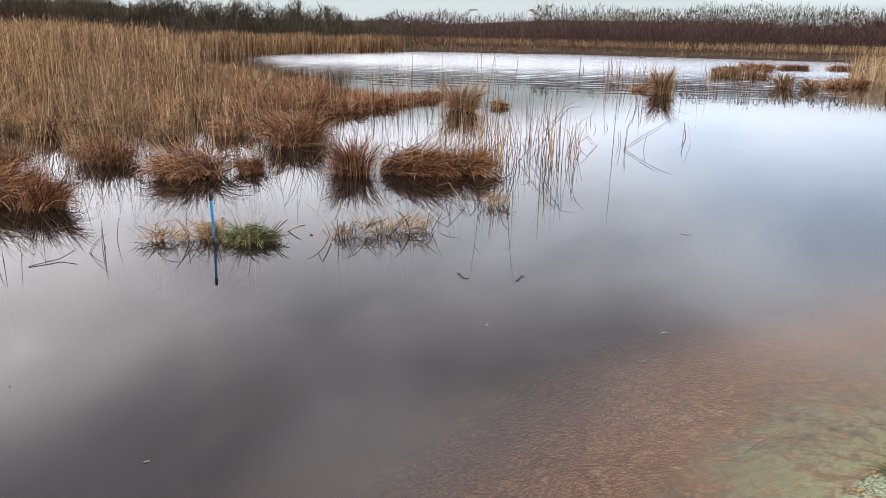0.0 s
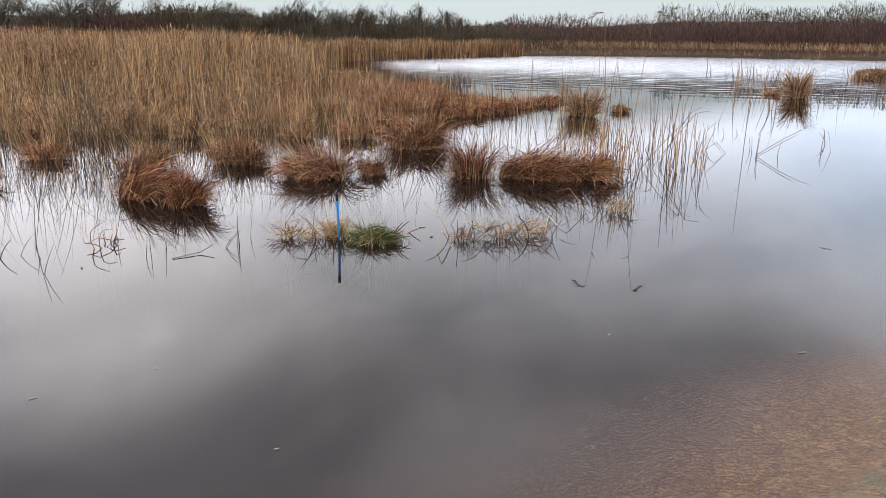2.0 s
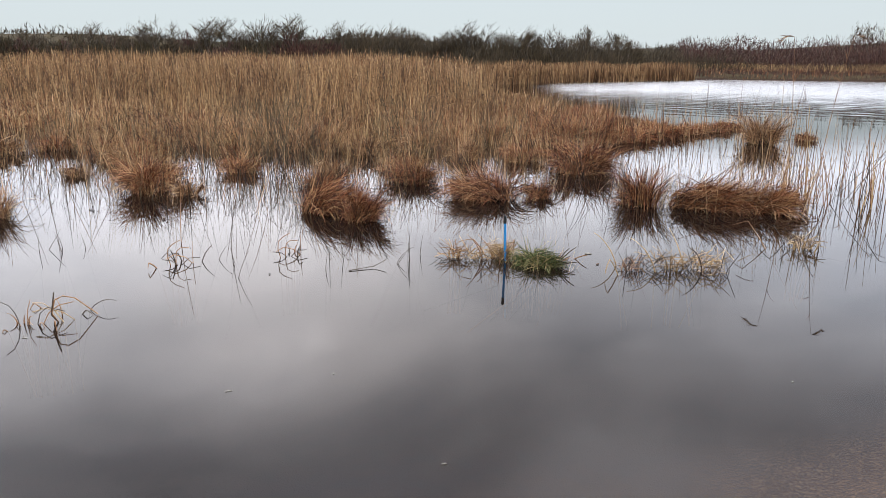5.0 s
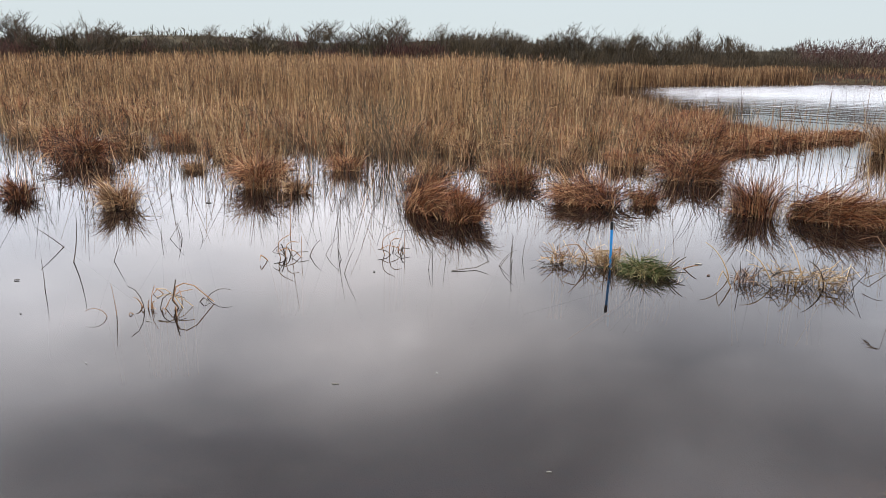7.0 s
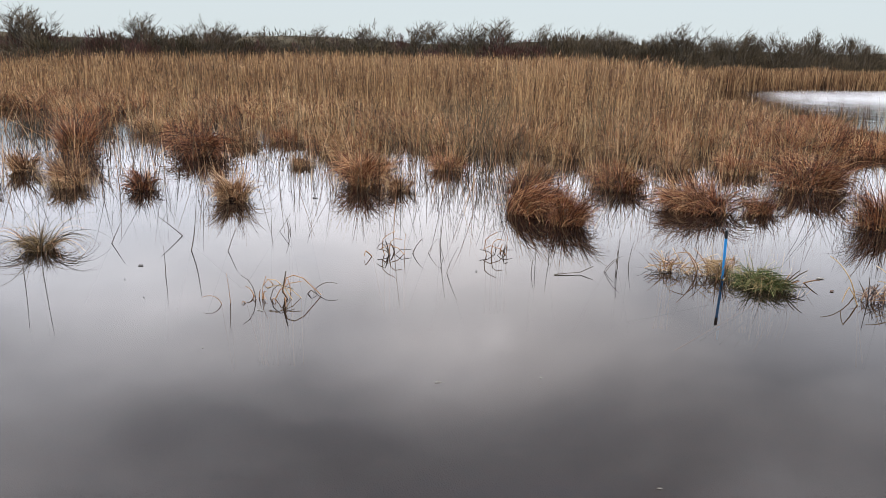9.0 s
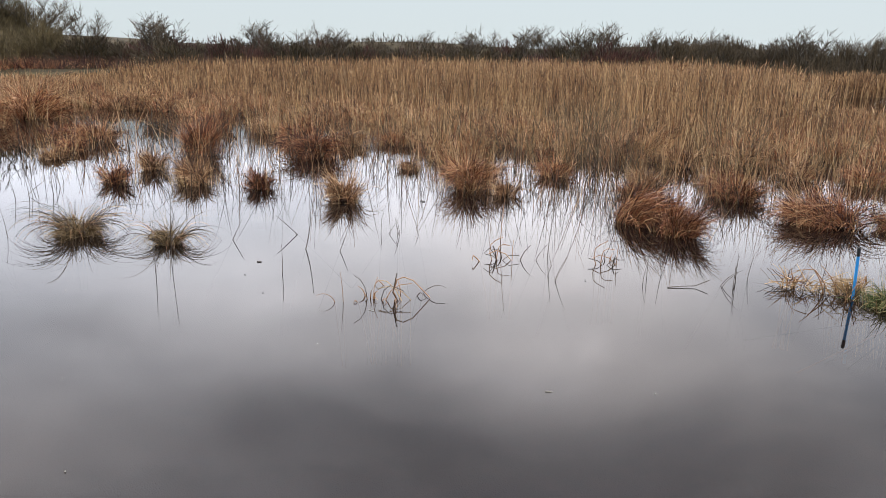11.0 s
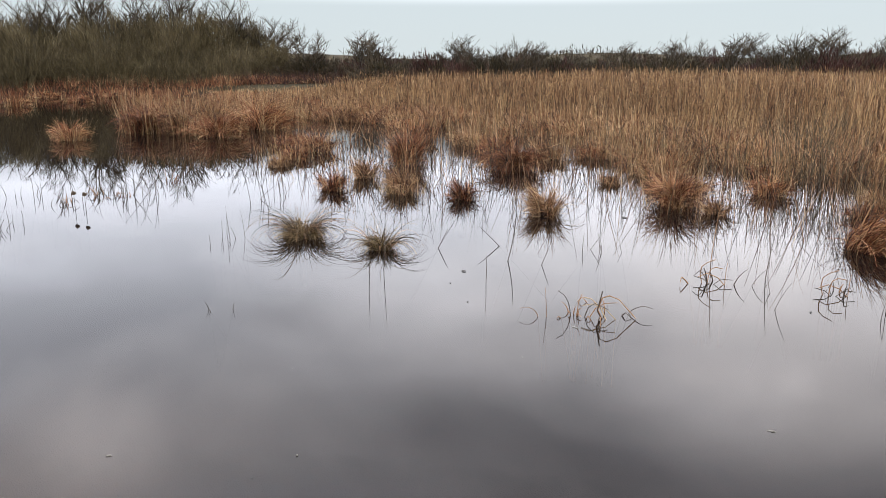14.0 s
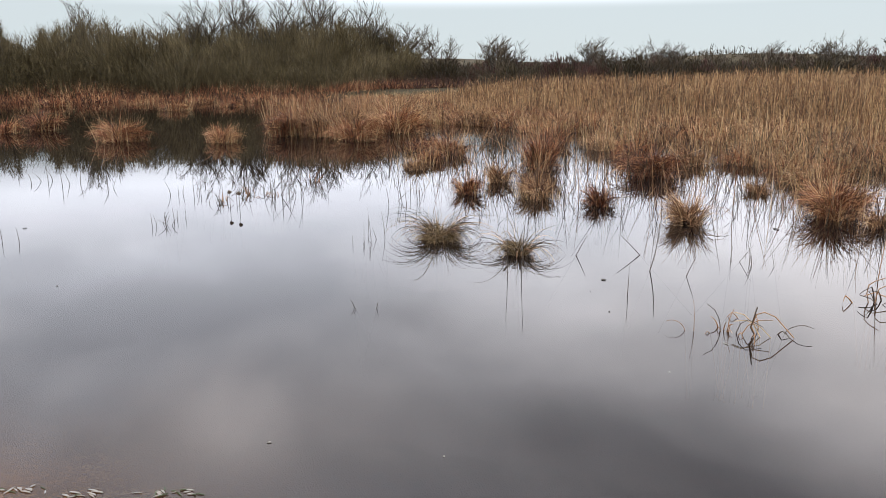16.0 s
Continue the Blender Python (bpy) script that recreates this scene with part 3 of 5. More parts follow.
RUST = "rust-brown sedge tussock standing in the pond water"
DARK = "dark red-brown sedge tussock with wet peat foot in the water"
TAN = "tan and brown grass tussock standing in shallow water"
near_t = "sedge tussocks before the reed bed"
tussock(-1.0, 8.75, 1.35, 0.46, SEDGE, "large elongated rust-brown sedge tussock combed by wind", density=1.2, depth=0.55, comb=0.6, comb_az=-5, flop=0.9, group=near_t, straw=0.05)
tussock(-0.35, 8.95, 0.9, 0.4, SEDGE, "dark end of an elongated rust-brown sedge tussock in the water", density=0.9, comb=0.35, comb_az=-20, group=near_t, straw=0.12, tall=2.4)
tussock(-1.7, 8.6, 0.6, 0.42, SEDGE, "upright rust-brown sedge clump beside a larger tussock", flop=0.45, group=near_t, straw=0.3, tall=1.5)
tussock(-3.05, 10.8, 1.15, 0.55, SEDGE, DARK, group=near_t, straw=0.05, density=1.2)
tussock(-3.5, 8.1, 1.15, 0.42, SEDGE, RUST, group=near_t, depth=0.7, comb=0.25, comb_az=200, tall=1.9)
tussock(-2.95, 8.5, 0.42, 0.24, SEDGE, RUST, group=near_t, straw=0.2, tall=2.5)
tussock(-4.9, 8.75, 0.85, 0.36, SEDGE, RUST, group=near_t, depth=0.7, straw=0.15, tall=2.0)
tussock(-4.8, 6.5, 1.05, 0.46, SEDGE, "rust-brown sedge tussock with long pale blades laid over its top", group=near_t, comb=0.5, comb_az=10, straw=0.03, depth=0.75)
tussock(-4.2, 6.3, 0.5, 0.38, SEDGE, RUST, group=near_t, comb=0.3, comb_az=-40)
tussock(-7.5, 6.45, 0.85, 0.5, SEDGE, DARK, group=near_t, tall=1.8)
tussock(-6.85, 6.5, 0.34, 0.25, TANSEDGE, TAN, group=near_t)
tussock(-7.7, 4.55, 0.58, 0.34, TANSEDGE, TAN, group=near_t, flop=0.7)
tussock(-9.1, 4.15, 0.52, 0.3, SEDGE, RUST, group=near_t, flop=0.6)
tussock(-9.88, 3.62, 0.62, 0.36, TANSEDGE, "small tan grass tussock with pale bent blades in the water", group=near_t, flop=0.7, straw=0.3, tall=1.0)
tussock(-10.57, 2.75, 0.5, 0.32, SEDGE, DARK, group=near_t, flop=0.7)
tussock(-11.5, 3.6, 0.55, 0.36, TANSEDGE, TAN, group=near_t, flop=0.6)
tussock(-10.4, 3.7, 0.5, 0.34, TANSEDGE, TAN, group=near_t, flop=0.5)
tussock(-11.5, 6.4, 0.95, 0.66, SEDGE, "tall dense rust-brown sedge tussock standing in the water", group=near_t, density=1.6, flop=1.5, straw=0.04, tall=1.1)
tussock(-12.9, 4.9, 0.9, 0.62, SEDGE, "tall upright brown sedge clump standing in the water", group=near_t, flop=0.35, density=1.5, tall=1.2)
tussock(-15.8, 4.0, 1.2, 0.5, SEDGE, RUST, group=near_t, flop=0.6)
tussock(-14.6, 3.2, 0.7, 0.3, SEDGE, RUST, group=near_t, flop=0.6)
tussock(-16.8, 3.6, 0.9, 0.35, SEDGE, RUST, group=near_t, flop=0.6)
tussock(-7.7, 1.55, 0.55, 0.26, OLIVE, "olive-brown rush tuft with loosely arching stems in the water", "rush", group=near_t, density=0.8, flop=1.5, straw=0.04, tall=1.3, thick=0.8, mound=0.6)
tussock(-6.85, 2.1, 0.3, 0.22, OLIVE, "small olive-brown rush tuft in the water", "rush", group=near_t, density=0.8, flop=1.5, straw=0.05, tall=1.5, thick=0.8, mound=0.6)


def arching_rush(x, y, n, reach, h):
    """Long thin rush stems that arch out and dip into the water round a tuft."""
    t = thing("arching_rush", pose(x, y, 0), "long thin brown rush stems arching into the water", "rush", near_t)
    bed = ground_at(x, y)
    a = rnd(n, 0, 6.283)
    root = np.stack([0.09 * np.cos(a), 0.09 * np.sin(a), np.full(n, -0.03)], -1)
    for k, mat in ((0, TANSEDGE), (1, OLIVE), (2, DARKSTEM)):
        pick = np.arange(n) % 3 == k
        m = pick.sum()
        part("stem_spray", mesh_of("stem_spray", *blades(root[pick], a[pick] + rnd(m, -0.8, 0.8), reach * rnd(m, 0.5, 1.2), rnd(m, 0.0, 0.4), rnd(m, 1.7, 3.1), np.full(m, 0.0062), segs=9, sides=3, flat=0.9, curl=0.95), mat), t, kind="stuff")


arching_rush(-7.7, 1.55, 150, 0.68, 0.4)
arching_rush(-6.85, 2.1, 70, 0.52, 0.35)
tussock(-1.98, 5.5, 0.5, 0.2, GREEN, "low clump of green and straw grass in the water", "grass", density=1.3, flop=1.3, straw=0.12, depth=0.6, thick=1.3, mound=0.55)
tussock(-2.27, 5.56, 0.26, 0.2, STRAW, "flattened straw-coloured grass clump in the water", "grass", density=0.5, flop=1.2, straw=0.1, thick=1.5, mound=0.4)


def straw_heap(x, y, n, w, d, mat, label, seed, upright=0.25):
    """A flattened clump of thick broken straws: most lie crossed on the water, some still stand, dark broken ends poke out below."""
    rg = random.Random(seed)
    t = thing("straw_clump", pose(x, y, 0), label, "grass", "flattened straw clumps")
    k = 4
    pts, rad = np.zeros((n, k + 1, 3)), np.zeros((n, k + 1))
    for i in range(n):
        a, stands = rg.random() * 6.283, rg.random() < upright
        p = Vector((rg.gauss(0, 0.27) * w, rg.gauss(0, 0.27) * d, -0.03 if stands else rg.uniform(0.0, 0.09)))
        th, long = (rg.uniform(0.0, 0.55) if stands else rg.uniform(0.6, 1.55)), rg.uniform(0.08, 0.2)
        r = rg.uniform(0.0025, 0.005)
        for j in range(k + 1):
            pts[i, j], rad[i, j] = p, r * (1 - 0.5 * j / k)
            p = p + Vector((math.cos(a) * math.sin(th), math.sin(a) * math.sin(th), math.cos(th))) * long / k
            th += rg.gauss(0.06, 0.12) + (rg.choice([0, 0, 0.9]) if stands else 0)
    part("straw_mass", mesh_of("straw_mass", *tubes(pts[: n * 2 // 3], rad[: n * 2 // 3], 3, 0.5), mat), t, kind="stuff")
    for i in range(max(4, n // 12)):
        a = rg.random() * 6.283
        me, _ = stalk_mesh("stalk", (rg.gauss(0, 0.35) * w, rg.gauss(0, 0.35) * d, -0.06), a, rg.uniform(0.2, 1.2), [0.1, rg.uniform(0.06, 0.2)], [0, rg.gauss(0, 0.3)], 0.004, 0.0025, DARKSTEM, 4)
        part("stalk", me, t, "dark broken straw end")


# the tongue of sedge and the tufts in the open water
for x, y, w, h in ((-4.5, 14.6, 1.4, 0.5), (-3.9, 15.4, 1.4, 0.42), (-3.3, 15.8, 1.2, 0.36), (-2.9, 17.0, 1.3, 0.32), (-2.5, 18.2, 1.3, 0.3), (-2.0, 19.2, 1.2, 0.28), (-1.7, 20.2, 1.0, 0.26), (-3.3, 18.3, 1.5, 0.34), (-4.3, 16.8, 1.6, 0.5), (-5.0, 17.8, 1.7, 0.55), (-4.3, 19.4, 1.5, 0.36), (-5.3, 20.5, 1.6, 0.42), (-6.0, 22.5, 1.8, 0.42)):
    tussock(x, y, w, h, SEDGE, RUST, group="sedge tongue", straw=0.08, tall=1.6, density=1.2, depth=1.0)
for x, y, w, h, m in ((-0.72, 16.6, 0.75, 0.6, TANSEDGE), (0.1, 17.9, 0.5, 0.2, SEDGE), (5.3, 24.0, 0.75, 0.75, TANSEDGE), (4.9, 25.6, 0.6, 0.22, SEDGE), (5.9, 26.2, 0.6, 0.2, SEDGE), (11.2, 37.0, 2.0, 0.5, TANSEDGE), (12.5, 36.5, 1.3, 0.4, SEDGE),
                      (16.0, 47, 3.0, 0.5, SEDGE), (19, 49, 3.0, 0.4, SEDGE), (22.5, 50, 2.8, 0.4, SEDGE), (13.8, 45, 2.0, 0.35, SEDGE), (11.2, 29.6, 0.6, 0.55, TANSEDGE), (13.6, 30.6, 1.5, 0.35, SEDGE), (12.0, 29.0, 0.6, 0.4, TANSEDGE), (14.9, 31.6, 1.3, 0.35, SEDGE)):
    tussock(x, y, w, h, m, TAN if m is TANSEDGE else RUST, group="tufts in open water", straw=0.15, tall=1.5, flop=0.6, density=1.3, thick=0.8)
# by the willow scrub
for x, y, w, h, m in ((-22.0, -3.6, 1.5, 0.65, SEDGE), (-27, -6.7, 1.1, 0.7, SEDGE), (-20.7, -0.9, 0.95, 0.5, SEDGE), (-26, -7.5, 0.8, 0.5, SEDGE), (-41.5, -3.8, 2.2, 0.5, SEDGE), (-46, -1.0, 2.0, 0.4, SEDGE), (-50, -11.5, 2.4, 0.5, SEDGE), (-52, -7, 2.6, 0.4, SEDGE), (-47, 2.0, 2.2, 0.5, SEDGE), (-54, -3.0, 2.6, 0.45, SEDGE), (-53, 1.0, 2.4, 0.5, SEDGE),
                      (-22.6, 1.0, 1.7, 0.9, SEDGE), (-21.9, 2.0, 1.6, 0.9, TANSEDGE), (-20.3, 2.6, 1.4, 0.75, SEDGE), (-23.8, 2.6, 2.0, 1.0, TANSEDGE), (-22.6, 4.2, 2.0, 0.95, SEDGE), (-25.0, 4.6, 2.2, 1.1, TANSEDGE), (-25.5, 1.6, 1.8, 0.9, SEDGE), (-27.5, 4.0, 2.2, 1.0, SEDGE), (-30, 2.5, 2.2, 0.8, SEDGE)):
    tussock(x, y, w, h, m, TAN if m is TANSEDGE else RUST, group="tussocks by the willow scrub", flop=0.9, straw=0.15, tall=1.4, density=1.6, thick=0.75)

# ---------------------------------------------------------------- the reed bed
BED = np.array([(-4.6, 14.6), (-6.0, 20), (-7.2, 26), (-11.8, 34), (-17.5, 37), (-25, 58), (-33, 44), (-46, 17), (-50, 6.5), (-27, 5.8), (-23, 8.8), (-16, 10.6), (-12.5, 9.6), (-9.6, 10.0), (-7.6, 11.2), (-6.2, 12.8)], float)
FRONT = np.array([(-46, 7.2), (-27, 6.0), (-23, 8.9), (-16, 10.5), (-12.5, 9.5), (-9.6, 9.9), (-7.6, 11.0), (-6.2, 12.6), (-4.7, 14.4)], float)


def scatter(n, poly, lo=0.0, hi=1e9):
    """n places in a polygon, between lo and hi metres from its edge."""
    out, have = [], 0
    (x0, y0), (x1, y1) = poly.min(0), poly.max(0)
    while have < n:
        x, y = rnd(n * 2, x0, x1), rnd(n * 2, y0, y1)
        d = edge_distance(x, y, poly)
        ok = inside(x, y, poly) & (d >= lo) & (d <= hi)
        out.append(np.stack([x[ok], y[ok]], -1))
        have += ok.sum()
    return np.concatenate(out)[:n]


def line_distance(p, line):
    d = np.full(len(p), 1e9)
    for a, b in zip(line, line[1:]):
        v = b - a
        t = np.clip(((p - a) @ v) / (v @ v), 0, 1)
        d = np.minimum(d, np.linalg.norm(p - a - t[:, None] * v, axis=1))
    return d


def patchy(p, scale, off=0.0):
    return np.array([noise.noise(Vector((x * scale, y * scale, 3.7 + off))) for x, y in p])


# a fringe of tussocks along the open front of the reeds
fr = random.Random(4)
run = np.concatenate([[0], np.cumsum(np.linalg.norm(np.diff(FRONT, axis=0), axis=1))])
for i in range(46):
    q = 19.5 + (run[-1] - 19.5) * (i + fr.random() * 0.8) / 46
    x, y = np.interp(q, run, FRONT[:, 0]) + fr.uniform(-0.7, 0.9), np.interp(q, run, FRONT[:, 1]) + fr.uniform(-1.1, 1.6)
    m = fr.choice([SEDGE, SEDGE, TANSEDGE])
    tussock(x, y, fr.uniform(0.5, 1.3), fr.uniform(0.22, 0.45) * (0.8 if x < -13 else 1.0), m, TAN if m is TANSEDGE else RUST, group="tussocks along the reed front", straw=0.2, tall=1.8, flop=fr.uniform(0.6, 1.1), depth=1.0)

# more in the flooded strip before them
for x, y, w, h, m in ((-5.6, 9.7, 0.8, 0.3, SEDGE), (-6.4, 9.0, 0.6, 0.25, TANSEDGE), (-4.3, 11.6, 0.9, 0.35, SEDGE), (-5.2, 11.2, 0.7, 0.35, TANSEDGE), (-7.6, 8.3, 0.6, 0.3, SEDGE), (-8.7, 7.6, 0.9, 0.35, TANSEDGE), (-9.8, 8.2, 1.0, 0.4, TANSEDGE),
                      (-10.9, 8.7, 0.9, 0.4, SEDGE), (-9.4, 6.9, 0.5, 0.2, TANSEDGE), (-12.6, 7.9, 0.9, 0.45, TANSEDGE), (-14.2, 7.6, 1.1, 0.5, SEDGE), (-15.8, 7.8, 1.2, 0.5, TANSEDGE), (-17.6, 7.2, 1.2, 0.5, SEDGE), (-3.5, 12.6, 0.8, 0.3, SEDGE), (-5.9, 7.9, 0.45, 0.22, SEDGE), (-13.6, 2.7, 0.6, 0.25, TANSEDGE)):
    tussock(x, y, w, h, m, TAN if m is TANSEDGE else RUST, group="tussocks in the flooded strip", straw=0.2, tall=2.0, flop=0.9)


def shoot_clump(x, y, n, h, spread, seed):
    """Young willow: fine straight shoots fanning up out of the water."""
    t = thing("willow_clump", pose(x, y, 0), "fan of fine grey-green willow shoots rising from the water", "willow", "young willows")
    bed = ground_at(x, y)
    a = rnd(n, 0, 6.283)
    r = np.sqrt(np.random.rand(n)) * spread * 0.35
    away = math.hypot(x, y)
    root = np.stack([r * np.cos(a), r * np.sin(a), np.full(n, bed * 0.9)], -1)
    v1 = blades(root, a, -bed + h * rnd(n, 0.4, 1.1), rnd(n, 0.05, 0.6), rnd(n, -0.3, 0.1), np.full(n, max(0.005, 0.00085 * away)), segs=4, sides=2)
    m = n
    s, k = rnd(m, 0.3, 0.8), np.random.randint(0, n, m)
    root2 = np.stack([np.cos(a[k]) * (r[k] + 0.33 * h * s), np.sin(a[k]) * (r[k] + 0.33 * h * s), h * 0.85 * s], -1)
    v2 = blades(root2, a[k] + rnd(m, -1, 1), h * rnd(m, 0.2, 0.45), rnd(m, 0.1, 0.6), rnd(m, -0.2, 0.2), np.full(m, max(0.004, 0.0007 * away)), segs=2, sides=2)
    part("shoot_mass", mesh_of("shoot_mass", *joined(v1, v2), SHOOT), t, kind="stuff")


for i, (x, y, n, h, sp) in enumerate(((-8.5, 10.0, 120, 1.15, 0.9), (-7.5, 9.7, 100, 1.0, 0.8), (-9.6, 9.5, 60, 0.9, 0.7), (-6.3, 11.4, 70, 1.0, 0.8), (-10.9, 9.4, 60, 1.0, 0.7), (-5.2, 13.0, 60, 0.9, 0.7), (-12.4, 9.0, 60, 1.0, 0.8), (-9.2, 11.2, 90, 1.3, 0.9), (-7.0, 12.6, 80, 1.2, 0.9))):
    shoot_clump(x, y, int(n * 0.6), h, sp, i)

reed_bed = thing("reed_bed", pose(-15, 15, 0), "broad bed of dry tan reeds standing in shallow water", "reeds", kind="stuff")


def reeds(n, lo, hi, h0, h1, mat, name, width, lean=0.12, cut=None, scale=0.6, segs=2, bend=0.4, patch=0.25, poly=BED, edge=0.4, owner=None, rise=6.0):
    p = scatter(n, poly, lo, hi)
    if cut is not None:
        p = p[patchy(p, scale) > cut]
    # fewer where nobody can see between the stems
    away = np.hypot(p[:, 0], p[:, 1])
    n = len(p)
    k = patchy(p, 0.35, 9.0)
    root = np.stack([p[:, 0] + 15, p[:, 1] - 15, np.full(n, -0.3)], -1)
    grow = np.clip(edge_distance(p[:, 0], p[:, 1], poly) / min(rise, 4.0), max(edge, 0.35), 1)
    if poly is BED:
        grow = np.minimum(grow, np.clip(line_distance(p, FRONT) / rise, edge, 1))
    grow = grow * (1 + patch * k)
    tall = rnd(n, h0, h1) * grow
    if poly is BED:
        # the marsh rises slowly from its open front: low growth first, tall reeds far behind
        side = np.degrees(np.arctan2(-p[:, 0], p[:, 1]))
        slope = np.interp(side, [10, 18, 33, 45, 58, 75, 90], [0.15, 0.135, 0.165, 0.125, 0.085, 0.075, 0.075])
        tall = np.minimum(tall, np.maximum(slope * away - 1.6, 0.28) * rnd(n, 0.75, 1.2))
        tall = np.minimum(tall, (1.6 + 0.016 * away) * rnd(n, 0.78, 1.03))
        # towards the lake only low green growth is left
        low = np.maximum(1.6 * (1 - away / 39), 0.15) * rnd(n, 0.55, 1.05)
        tall = np.where(rnd(n, 21.0, 26.0) > side, np.minimum(tall, low), tall)
    length = 0.3 + tall
    wide = np.maximum(width, 0.00078 * away) * rnd(n, 0.5, 1.3)
    az = rnd(n, 0, 6.283)
    ln = np.abs(np.random.randn(n)) * lean
    v = blades(root, az, length, ln, rnd(n, -0.1, bend), wide, segs=segs, sides=2, tip=0.3)
    part(name, mesh_of(name, *v, mat), owner or reed_bed, kind="stuff")
    return root, az, length, ln


root, az, length, ln = reeds(46000, 0.8, 60, 1.3, 2.0, REED, "reed_growth", 0.006, lean=0.13, rise=9.0, edge=0.22)
reeds(16000, 0.1, 22, 0.8, 1.7, SHOOT, "willow_shoot_growth", 0.006, lean=0.2, cut=-0.1, scale=0.3, bend=0.3, rise=9.0, edge=0.3)
reeds(14000, 0.0, 3.0, 0.4, 0.8, SEDGE, "sedge_fringe", 0.006, segs=3, lean=0.6, cut=-0.1, scale=0.8, bend=1.2, rise=1.0)
reeds(22000, 0.1, 10, 0.5, 1.0, TANSEDGE, "sedge_undergrowth", 0.006, segs=3, lean=0.6, bend=1.4, cut=-0.2, scale=0.5, rise=6.0, edge=0.45)
reeds(6000, 0.5, 40, 1.4, 2.2, STRAW, "pale_reed_growth", 0.006, lean=0.12, rise=8.0, edge=0.35)


def sedge_mat(name, tufts, per, h0, h1, mat, reach, spread=0.28, cut=-0.25):
    """Low sedge growing in tufts over the open front of the bed."""
    p = scatter(tufts * 6, BED, 0.0)
    d = line_distance(p, FRONT)
    p = p[(d < reach * np.random.rand(len(p)) ** 0.7) & (patchy(p, 0.45, 21.0) > cut)][:tufts]
    n = len(p) * per
    k = np.repeat(np.arange(len(p)), per)
    away = np.hypot(p[:, 0], p[:, 1])[k]
    a, r = rnd(n, 0, 6.283), np.sqrt(np.random.rand(n))
    size = rnd(len(p), h0, h1)[k]
    lie = rnd(len(p), 0, 6.283)[k]
    root = np.stack([p[k, 0] + 15 + spread * r * np.cos(a), p[k, 1] - 15 + spread * r * np.sin(a), -0.05 + 0.2 * size * (1 - r)], -1)
    az = a + 0.5 * np.sin(lie - a) + 0.5 * np.random.randn(n)
    v = blades(root, az, size * rnd(n, 0.7, 1.35), 0.1 + 0.6 * r * rnd(n, 0.4, 1.2), rnd(n, 0.2, 2.2), np.maximum(0.006, 0.0009 * away) * rnd(n, 0.5, 1.3), segs=3, sides=2)
    part(name, mesh_of(name, *v, mat), reed_bed, kind="stuff")


sedge_mat("rust_sedge_mat", 480, 44, 0.3, 0.6, SEDGE, 8.0)
sedge_mat("tan_sedge_mat", 760, 40, 0.3, 0.65, TANSEDGE, 10.0, cut=-0.1)
sedge_mat("straw_mat", 420, 34, 0.3, 0.55, STRAW, 8.0)
# tall pale straws along the open front
EDGE = np.array([(-4.6, 14.6), (-6.5, 17), (-10, 14.5), (-16, 14.5), (-22, 12.5), (-23, 8.8), (-16, 10.4), (-12.5, 9.4), (-9.6, 9.8), (-7.6, 11.0)], float)
reeds(700, 0.0, 20, 0.5, 1.45, STRAW, "tall_straw_growth", 0.006, lean=0.1, bend=0.25, segs=3, poly=EDGE, edge=0.8)
# leaves and plumes on the reeds
n = 9000
pick = np.random.randint(0, len(root), n)
s = rnd(n, 0.45, 0.95)
at_leaf = root[pick] + np.stack([np.cos(az[pick]) * np.sin(ln[pick]) * length[pick] * s, np.sin(az[pick]) * np.sin(ln[pick]) * length[pick] * s, np.cos(ln[pick]) * length[pick] * s], -1)
away = np.hypot(at_leaf[:, 0] - 15, at_leaf[:, 1] + 15)
v = blades(at_leaf, rnd(n, 0, 6.283), rnd(n, 0.15, 0.4), rnd(n, 0.3, 1.1), rnd(n, 0.2, 1.5), np.maximum(0.009, 0.0008 * away), segs=2, sides=2)
part("reed_leaf_litter", mesh_of("reed_leaf_litter", *v, REED), reed_bed, "dry curled reed leaves", kind="stuff")
n = 2600
pick = np.random.randint(0, len(root), n)
tipp = root[pick] + np.stack([np.cos(az[pick]) * np.sin(ln[pick]) * length[pick], np.sin(az[pick]) * np.sin(ln[pick]) * length[pick], np.cos(ln[pick]) * length[pick] * 0.96], -1)
v = blades(tipp, rnd(n, 0, 6.283), rnd(n, 0.12, 0.22), rnd(n, 0.1, 0.4), rnd(n, 0.1, 1.0), rnd(n, 0.02, 0.035), segs=3, flat=0.7, tip=0.2)
part("reed_plume_heads", mesh_of("reed_plume_heads", *v, TANSEDGE), reed_bed, "feathery brown reed plumes", kind="stuff")

# thin stems standing in the open water before the bed
stems_out = thing("emergent_stems", pose(-15, 15, 0), "sparse thin dead stems standing in open water", "reeds", kind="stuff")
OPEN = np.array([(-2.5, 11.5), (-4.2, 14.4), (-6, 12.8), (-9.6, 10.2), (-13, 9.8), (-17, 10.5), (-20, 8), (-16.5, 2.6), (-12.5, 2.4), (-9.5, 3.2), (-8, 5.6), (-6.0, 6.4), (-4.6, 7.4), (-3.6, 8.8)], float)
reeds(1500, 0.0, 20, 0.15, 0.7, DARKSTEM, "dark_stem_growth", 0.005, lean=0.35, bend=0.8, poly=OPEN, edge=1.0, owner=stems_out)
reeds(1300, 0.0, 20, 0.2, 0.9, TANSEDGE, "tan_stem_growth", 0.005, lean=0.25, bend=0.5, poly=OPEN, edge=1.0, owner=stems_out)
reeds(1000, 0.0, 20, 0.3, 0.8, SHOOT, "shoot_growth", 0.0045, lean=0.25, bend=0.2, cut=0.05, scale=0.5, poly=OPEN, edge=1.0, owner=stems_out)
